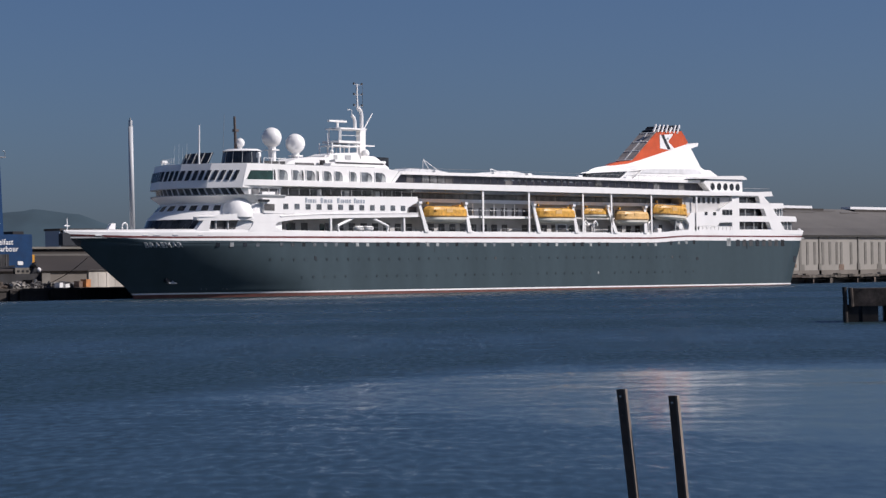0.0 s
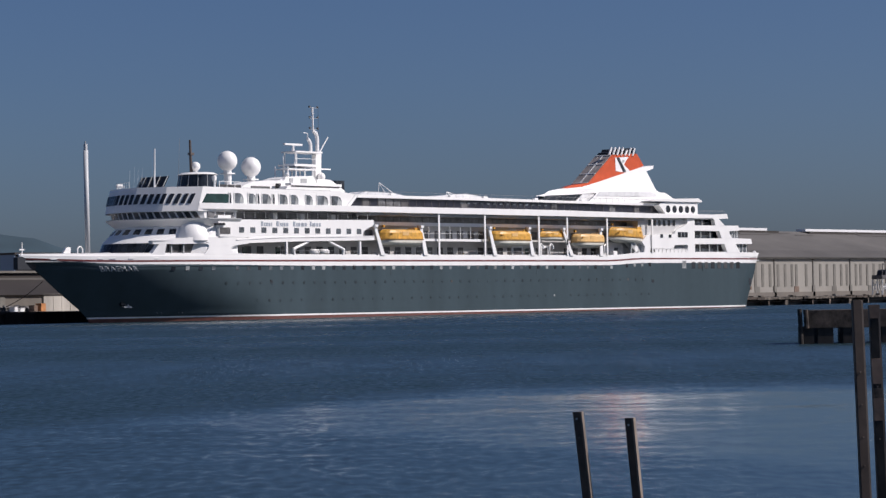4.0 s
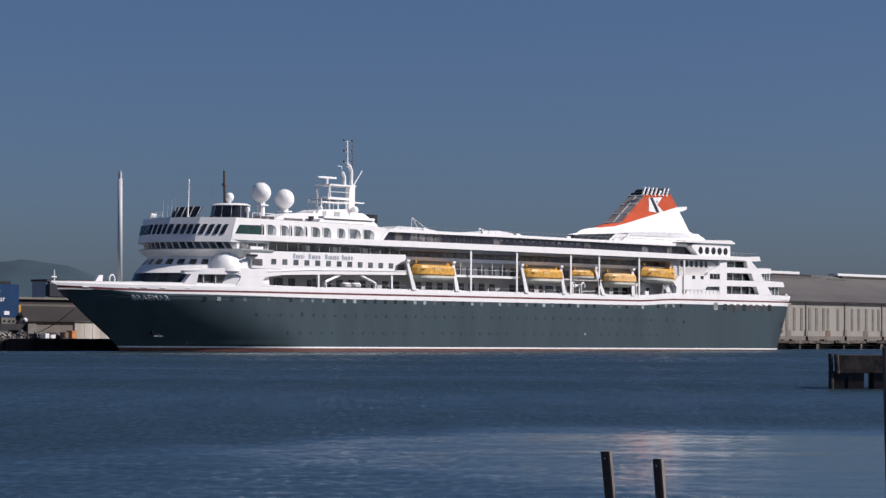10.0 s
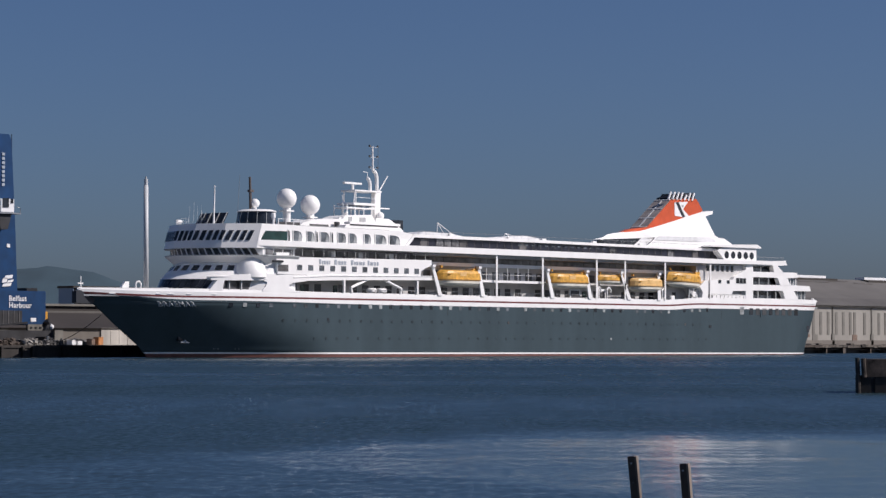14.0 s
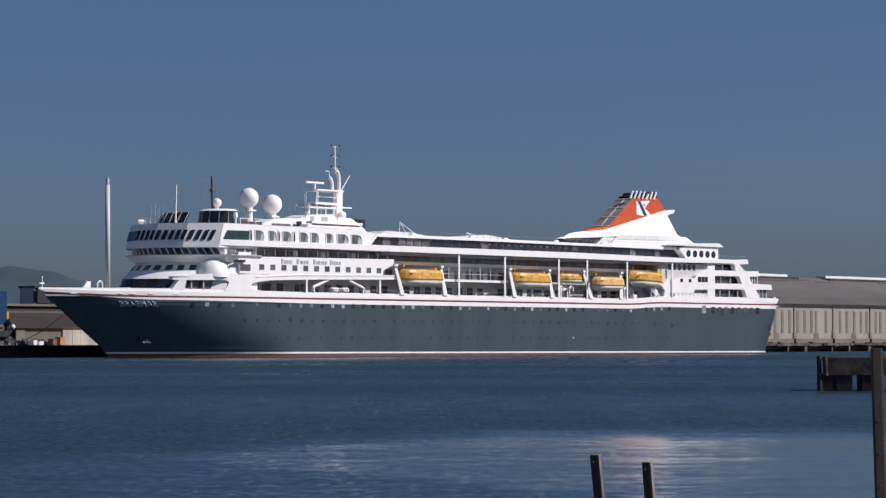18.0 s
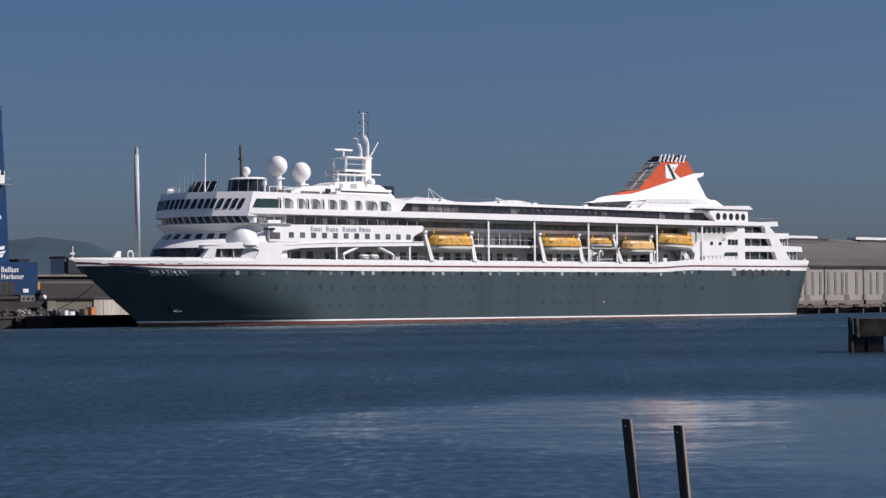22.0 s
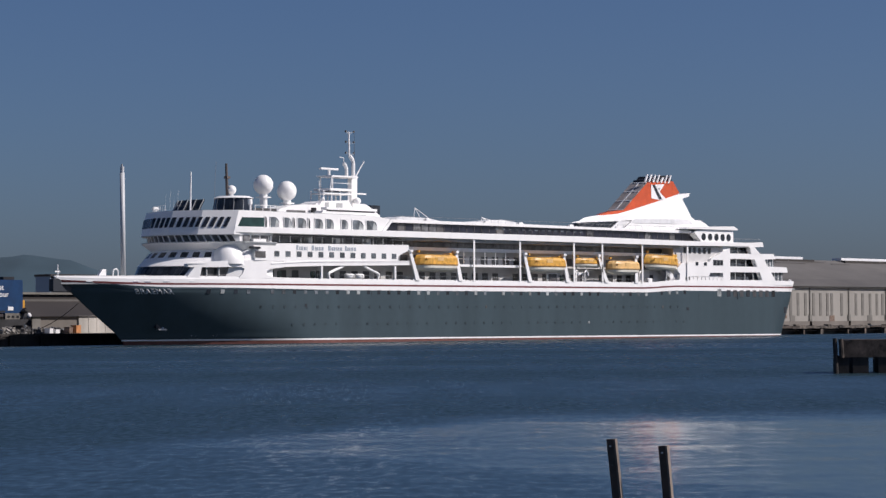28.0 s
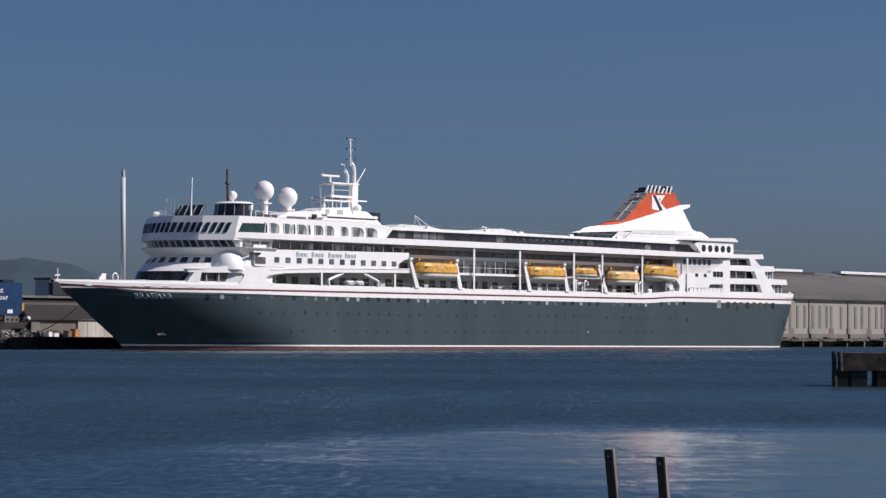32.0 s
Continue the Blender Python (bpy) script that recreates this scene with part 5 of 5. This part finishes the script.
def harbour_crane():
    """Mobile harbour crane: chassis, house, tower, cab, lettering."""
    cr = empty("harbour_crane", (4, 24, 1.9), "blue mobile harbour crane with white cab", "crane")
    o = Matrix.Translation((-4, -24, -1.9))
    def p(name, bm, m, parent=cr, label=""):
        bmesh.ops.transform(bm, matrix=o, verts=bm.verts[:])
        return part(name, bm, m, parent, label)
    p("chassis", box(-8, 9.5, 20.5, 27.5, 2.9, 4.2, bevel=0.1), BLACK, label="black chassis")
    for x in (-6.5, -4.5, -2.5, 3, 5, 7):
        w = p("wheel", tube((x, 20.2, 2.7), (x, 21.2, 2.7), 0.8, n=16), BLACK)
        p("rim", tube((x, 20.1, 2.7), (x, 20.3, 2.7), 0.35, n=12), BLACK, w)
    for x in (-8.5, 9.0):
        p("outrigger", box(x - 0.6, x + 0.6, 17.5, 30.5, 2.6, 3.3, bevel=0.05), QUAYDARK)
        p("outrigger_pad", box(x - 1.2, x + 1.2, 16.6, 18.6, 1.9, 2.2), QUAYDARK)
        p("outrigger_jack", tube((x, 17.6, 2.1), (x, 17.6, 3.4), 0.3), STEEL)
    p("slew_ring", tube((1, 24, 4.2), (1, 24, 4.9), 2.8, n=24), BLACK)
    p("chassis_skirt", box(-8, 12.2, 19.9, 20.1, 2.0, 4.3), CRANEDARK)
    p("folded_arm", pipe([(9.2, 21.0, 2.4), (11.0, 21.0, 3.4), (12.0, 21.0, 5.3), (11.5, 21.0, 5.9)], 0.55), BLACK)
    p("arm_lamp", ball((12.3, 20.6, 4.9), 0.45, seg=12), SIGNWHITE)
    house = p("machinery_house", box(-8.5, 11.8, 21.4, 26.8, 5.2, 10.7, bevel=0.12), CRANEBLUE, label="blue machinery house")
    p("vent_block", box(7.9, 11.2, 21.2, 21.7, 3.4, 5.3, bevel=0.05), CONCRETE, house, "grey block with dark holes")
    for i in range(3):
        for j in range(2):
            p("vent_hole", box(8.35 + 0.95 * i, 8.8 + 0.95 * i, 21.12, 21.2, 3.75 + 0.85 * j, 4.05 + 0.85 * j), BLACK, house)
    p("yellow_ladder", box(11.82, 12.3, 21.6, 22.3, 4.6, 7.4), YELLOW, house)
    p("white_plate", box(8.6, 9.7, 21.32, 21.4, 5.75, 6.35), SIGNWHITE, house)
    p("roof_unit", box(8.6, 10.9, 22.5, 25, 10.7, 11.2, bevel=0.05), BLACK, house)
    p("lower_panel", box(0.0, 6.8, 21.3, 21.4, 5.3, 7.5), CRANEDARK, house)
    for k in range(6):
        p("panel_rib", box(0.6 + 1.1 * k, 0.75 + 1.1 * k, 21.22, 21.3, 5.3, 7.5), LOUVRE, house)
    for k, text in enumerate(("Belfast", "Harbour")):
        bm = lettering(text, 1.22, lambda u, v, w, kk=k: Vector((4.1 + u, 21.34 - w, 9.05 - 1.1 * kk + v)), 0.02)
        p("sign_lettering", bm, SIGNWHITE, house, "white lettering")
    tower = bmesh.new()
    faces(tower, [[(a, 22.2, z), (b, 22.2, z), (b, 25.8, z), (a, 25.8, z)] for z, a, b in ((10.4, 0.9, 6.5), (21, 1.7, 6.0), (35.0, 2.0, 5.1), (35.9, 2.6, 4.6))])
    tw = p("tower", tower, CRANEBLUE, label="tall tapering blue tower")
    for k, (x0, x1, z0, z1) in enumerate(((3.7, 5.3, 12.55, 13.1), (3.2, 4.2, 11.9, 12.6), (4.3, 5.4, 11.95, 12.35), (3.3, 5.0, 11.3, 11.8))):
        p("tower_emblem", prism_xz([(x0, z0), (x1, z0 + 0.15), (x1 + 0.25, z1 + 0.15), (x0 + 0.25, z1)], 22.05, 22.2), SIGNWHITE, tw, "white slanted emblem")
    p("small_emblem", prism_xz([(4.2, 17.7), (4.9, 17.6), (4.8, 18.2), (4.3, 18.25)], 22.1, 22.25), SIGNWHITE, tw)
    for i in range(8):
        p("lettering_bar", box(3.1, 3.65, 22.05, 22.2, 27.5 + 0.7 * i, 27.95 + 0.7 * i), LETTERGREY, tw)
    cab = p("cab", box(0.9, 3.7, 19.6, 22.2, 23.1, 25.3, bevel=0.1), SIGNWHITE, label="white operator's cab")
    p("cab_window", box(1.3, 2.5, 19.5, 19.6, 23.9, 25.4), GLASS, cab)
    p("cab_window", box(2.9, 3.4, 19.5, 19.6, 24.6, 25.3), GLASS, cab)
    p("cab_mount", prism_xz([(0.7, 22.9), (3.4, 22.9), (2.6, 20.4), (1.2, 20.4)], 19.9, 22.2), CRANEDARK, cab, "dark cab mounting")
    p("cab_walkway", box(0.3, 4.9, 19.4, 22.4, 22.9, 23.1), STEEL, cab)
    p("cab_rail", pipe([(4.2, 19.5, 24.0), (4.8, 19.5, 23.9), (4.8, 19.5, 23.1)], 0.05), STEEL, cab)
    p("boom", prism_xz([(1.6, 20.0), (0.6, 21.6), (-22, 33), (-22, 32.2)], 23.2, 24.8), CRANEBLUE, tw)
    p("hoist_rope", tube((5.4, 22.6, 36), (6.4, 22.9, 10.7), 0.06), BLACK, tw)
    p("stair", prism_xz([(-9, 4.2), (7.4, 5.4), (7.4, 5.7), (-9, 4.5)], 20.6, 21.2), BLACK, cr)


harbour_crane()


def scrap(x, y, r, h, seed, material, label):
    rnd = random.Random(seed)
    bm = bmesh.new()
    for _ in range(90):
        a, d = rnd.uniform(0, 6.28), r * rnd.random() ** 0.6
        s = rnd.uniform(0.1, 0.38)
        cx, cy, cz = x + d * math.cos(a), y + 0.3 * d * math.sin(a), 1.9 + max(0.1, h * (1 - 0.8 * d / r) * rnd.uniform(0.3, 1.0))
        own = box(-s * rnd.uniform(0.5, 2.2), s, -s * rnd.uniform(0.4, 1), s, -s * 0.6, s * rnd.uniform(0.2, 0.8))
        bmesh.ops.transform(own, matrix=pose(cx, cy, cz, rnd.uniform(0, 90), rnd.uniform(0, 90), rnd.uniform(0, 180)), verts=own.verts[:])
        join(bm, own)
        own2 = box(-s, s, -s, s, 0, max(0.05, cz - 1.9))
        bmesh.ops.transform(own2, matrix=Matrix.Translation((cx, cy, 1.88)), verts=own2.verts[:])
        join(bm, own2)
    return tagged(part("scrap_heap", bm, material), label, "scrap heap", kind="stuff")


GREYHEAP, DARKHEAP = "low heap of grey scrap and rubble on the quay", "low heap of dark rusty scrap on the quay"
for i, (x, y, r, h, m) in enumerate(((26, 38, 3.0, 1.2, RUBBLE), (29.5, 38, 3.0, 0.8, RUBBLE), (32.5, 38, 2.5, 0.9, LOUVRE), (22, 38, 3.5, 1.3, RUBBLE), (18, 37, 3.5, 1.0, LOUVRE), (14.5, 30, 2.5, 1.1, JETTYDARK),
                                   (9.5, 17.4, 2.5, 0.9, LOUVRE), (5.0, 17.2, 3.0, 1.1, RUBBLE), (0.5, 17.2, 3.0, 0.9, JETTYDARK), (-4.5, 17.2, 3.0, 1.0, LOUVRE))):
    scrap(x, y, r, h, 20 + i, m, GREYHEAP if m in (RUBBLE, LOUVRE) else DARKHEAP)


def mooring():
    """A slack line from the stem to a bollard on the quay."""
    b = empty("bollard", (9.4, 15.6, 1.95), "black iron mooring bollard on the quay edge", "bollard")
    part("post", tube((0, 0, -0.05), (0, 0, 0.5), 0.2, 0.16, n=12), BLACK, b)
    part("cap", tube((0, 0, 0.5), (0, 0, 0.6), 0.28, n=12), BLACK, b)
    a, c = Vector((5.3, 0.4, 6.6)), Vector((9.4, 15.6, 2.4))
    path = [a.lerp(c, k / 10) - Vector((0, 0, 0.45 * math.sin(math.pi * k / 10))) for k in range(11)]
    tagged(part("mooring_line", pipe(path, 0.055, n=6), JETTYDARK), "dark mooring rope from the bow to the quay", "rope")


mooring()


def quay_crate(x, y, w, h, m, name, label, cat):
    e = tagged(part(name, box(-w / 2, w / 2, -0.7, 0.7, 0, h, bevel=0.04), m), label, cat)
    e.location = (x, y, 1.93)
    part("lid", box(-w / 2 - 0.04, w / 2 + 0.04, -0.74, 0.74, h, h + 0.08), m, e)
    return e


quay_crate(29.5, 36.0, 0.8, 0.8, SIGNWHITE, "white_crate", "white plastic crate on the quay", "crate")
quay_crate(30.9, 36.0, 1.0, 0.6, SIGNWHITE, "white_crate", "white plastic crate on the quay", "crate")
quay_crate(35.6, 36.0, 1.1, 1.3, BINORANGE, "orange_bin", "weathered orange steel bin on the quay", "bin")
quay_crate(33.9, 36.0, 0.8, 1.0, RUST, "rusty_bin", "rusty steel bin on the quay", "bin")


def quay_machine():
    """Hopper on a lattice stand: dark platform, cab and a bent pipe frame."""
    q = empty("quay_machine", (297, 22, 1.9), "dark machine on a grey lattice stand, with a bent pipe frame", "machine")
    part("platform", box(-1.0, 9, -1.5, 1.5, 3.9, 4.9, bevel=0.1), LOUVRE, q)
    part("cab", prism_xz([(0.9, 4.9), (1.3, 5.9), (2.0, 6.3), (3.6, 6.2), (3.8, 4.9)], -1.2, 1.2), BLACK, q, "small black cab")
    part("bent_pipe", pipe([(-0.4, -1.2, 4.9), (-0.2, -1.2, 7.7), (3.9, -1.2, 7.3), (4.4, -1.2, 6.9), (4.6, -1.2, 4.9)], 0.14), LOUVRE, q, "bent pipe frame")
    for x in (-0.8, 1.6, 4.0, 6.4):
        for y in (-1.4, 1.4):
            part("leg", tube((x, y, 0.0), (x, y, 3.9), 0.13), MASTGREY, q)
            part("brace", tube((x, y, 0.2), (x + 2.4, y, 3.8), 0.08), MASTGREY, q)
            part("brace", tube((x + 2.4, y, 0.2), (x, y, 3.8), 0.08), MASTGREY, q)
    part("cross_rail", tube((-0.9, -1.45, 2.0), (9.0, -1.45, 2.0), 0.1), MASTGREY, q)
    part("hand_rail", pipe([(4.8, -1.4, 4.9), (4.8, -1.4, 5.9), (8.9, -1.4, 5.9), (8.9, -1.4, 4.9)], 0.06), STEEL, q)


quay_machine()


def distant():
    b = empty("distant_building", (137, 150, 1.9), "hazy building beyond the sheds, front toned dark, end toned pale blue", "building")
    # front and end differ in colour to paint how light falls on them
    part("wall", box(-10.4, 60, 0, 5.2, 0, 13.0), BLUEGREY, b, "long wall darkened for shade")
    part("end_wall", box(-10.65, -10.4, 0.05, 5.2, 0, 13.0), PALEBLUE, b, "end wall paled blue for haze")
    part("roof", box(-10.8, 60.5, -0.3, 5.5, 13.0, 13.5), LOWROOF, b)
    rnd = random.Random(5)
    bm = bmesh.new()
    ridge = []
    prof = [(-700, 60), (-200, 97), (-40, 105), (21, 108.5), (56, 104.5), (102, 100), (134, 91), (149, 86.5), (179, 79.5), (215, 70), (260, 60), (420, 50), (900, 42), (3200, 38)]
    eye, base = Vector((-249.5, -294.0, 0)), Vector((0.755, 0.656, 0))
    right = Vector((0.656, -0.755, 0))
    for i in range(220):
        px = -700 + 3900 * i / 219
        h = lerp_table(prof, px) + 1.6 * noise.noise((px * 0.02, 0, 3)) + 1.3 * noise.noise((px * 0.11, 1, 3))
        d = 3300
        p = eye + base * d + right * (d * (px - 784) / 4400)
        ridge.append((p, h))
    near = [(p.x, p.y, 0.5) for p, h in ridge]
    mid = [(p.x + 60, p.y + 60, h * 0.6) for p, h in ridge]
    top = [(p.x + 160, p.y + 140, h) for p, h in ridge]
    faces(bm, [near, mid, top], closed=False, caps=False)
    # no air between: the blue haze is the hill's own tint
    tagged(part("hill", bm, HILL, smooth=True), "wooded hill on the horizon, tinted blue-grey for haze", "hill", kind="structure")


distant()


# ---- near things: jetty and steel posts ----
def jetty():
    j = empty("jetty", (-140.4, -226.05, 0), "dark timber jetty head on square piles", "jetty")
    j.rotation_euler = (0, 0, radians(-49.5))
    part("deck_beam", box(0.5, 16, 0.05, 0.6, 0.8, 1.68, bevel=0.03), JETTYDARK, j, "thick weathered edge beam")
    part("deck", box(1.0, 16, 0.1, 4.0, 1.5, 1.72), JETTYDARK, j)
    part("rear_beam", box(1.2, 16, 4.0, 4.5, 0.88, 1.55), JETTYDARK, j)
    for x, w in ((0.3, 0.62), (1.1, 0.82), (2.4, 0.8), (4.4, 0.8), (6.6, 0.8), (8.8, 0.8)):
        for y in (0.1, 2.1, 3.9):
            part("square_leg", box(x + 0.12 * y, x + w + 0.12 * y, y, y + 0.55, -3, 0.85, bevel=0.02), JETTYLEG, j)
    part("corner_spar", tube((0.36, 0.0, -3), (0.2, 0.0, 1.8), 0.12, n=10), JETTYLEG, j)
    part("corner_spar", tube((0.55, -0.02, 0.8), (0.5, -0.02, 1.76), 0.13, n=10), JETTYDARK, j)


jetty()


SHORE = (-249.5, -294.0, 2.6)  # where the bank behind the posts lies


def near_post(name, foot, head, width, depth, holes, label, edge=True, yaw=radians(19), steel=None, bands=()):
    """Channel-section steel post with bolt holes, driven into the bed."""
    f, h = Vector(foot), Vector(head)
    L = (h - f).length
    w = (h - f).normalized()
    toward = Vector(SHORE) - h
    toward -= w * toward.dot(w)
    toward.normalize()
    side = w.cross(toward).normalized()
    toward, side = toward * math.cos(yaw) - side * math.sin(yaw), side * math.cos(yaw) + toward * math.sin(yaw)
    m = Matrix((side, -toward, w)).transposed().to_4x4()
    m.translation = f - side * 0.02
    p = empty(name, foot, label, "post", "steel posts by the shore")
    p.matrix_basis = m
    steel = steel or RUST
    part("web", box(-width / 2, width / 2, -0.006, 0.006, 0, L), steel, p)
    # right flange coloured paler than the web to paint the sun on it
    part("flange", box(width / 2 - 0.004, width / 2 + 0.014, -0.004, depth, 0, L - 0.003), PALEEDGE if edge else steel, p, "flange paled for sunlight")
    part("flange", box(-width / 2 - 0.004, -width / 2 + 0.006, 0.006, depth, 0, L - 0.003), RUST, p)
    for d0, d1, m_ in bands:
        part("rust_patch", box(-width / 2 - 0.005, width / 2 + 0.005, -0.009, -0.006, L - d1, L - d0), m_, p)
    for d in holes:
        part("bolt_hole", tube((0, -0.012, L - d), (0, -0.006, L - d), 0.006, n=8), SIGNWHITE if d < 0.1 else PALEEDGE, p)
    return p


near_post("steel_post", (-234.769, -283.335, -1.5), (-235.07, -283.177, 1.772), 0.052, 0.045, (0.05, 0.19), "short leaning rusty steel post with bolt holes", steel=POSTDARK)
near_post("steel_post", (-234.557, -283.579, -1.5), (-234.821, -283.459, 1.72), 0.052, 0.045, (0.05,), "short leaning rusty steel post with bolt holes", steel=POSTDARK)
near_post("steel_post", (-232.67, -284.223, -1.5), (-232.865, -284.23, 2.538), 0.062, 0.05, (0.55, 0.8, 1.05, 1.27), "tall rusty steel post with pale edge", yaw=radians(-16), steel=RUSTDARK)
near_post("steel_post", (-233.906, -285.09, -1.5), (-234.103, -285.094, 2.511), 0.056, 0.05, (0.58, 0.95), "tall rusty steel post with patches of bare metal", yaw=radians(-10), steel=BLACKSTEEL, bands=((0.0, 0.095, RUST), (0.38, 0.56, RUST), (0.59, 0.66, PATCHY), (0.66, 0.82, RUST)))


def motions():
    """The ripples drift slowly along the quay; all else lies still."""
    walk(bpy.data.objects["water"], [(0, pose(0, 0, 0)), (16, pose(-4, 0, 0)), (32, pose(-8, 0, 0))])


motions()
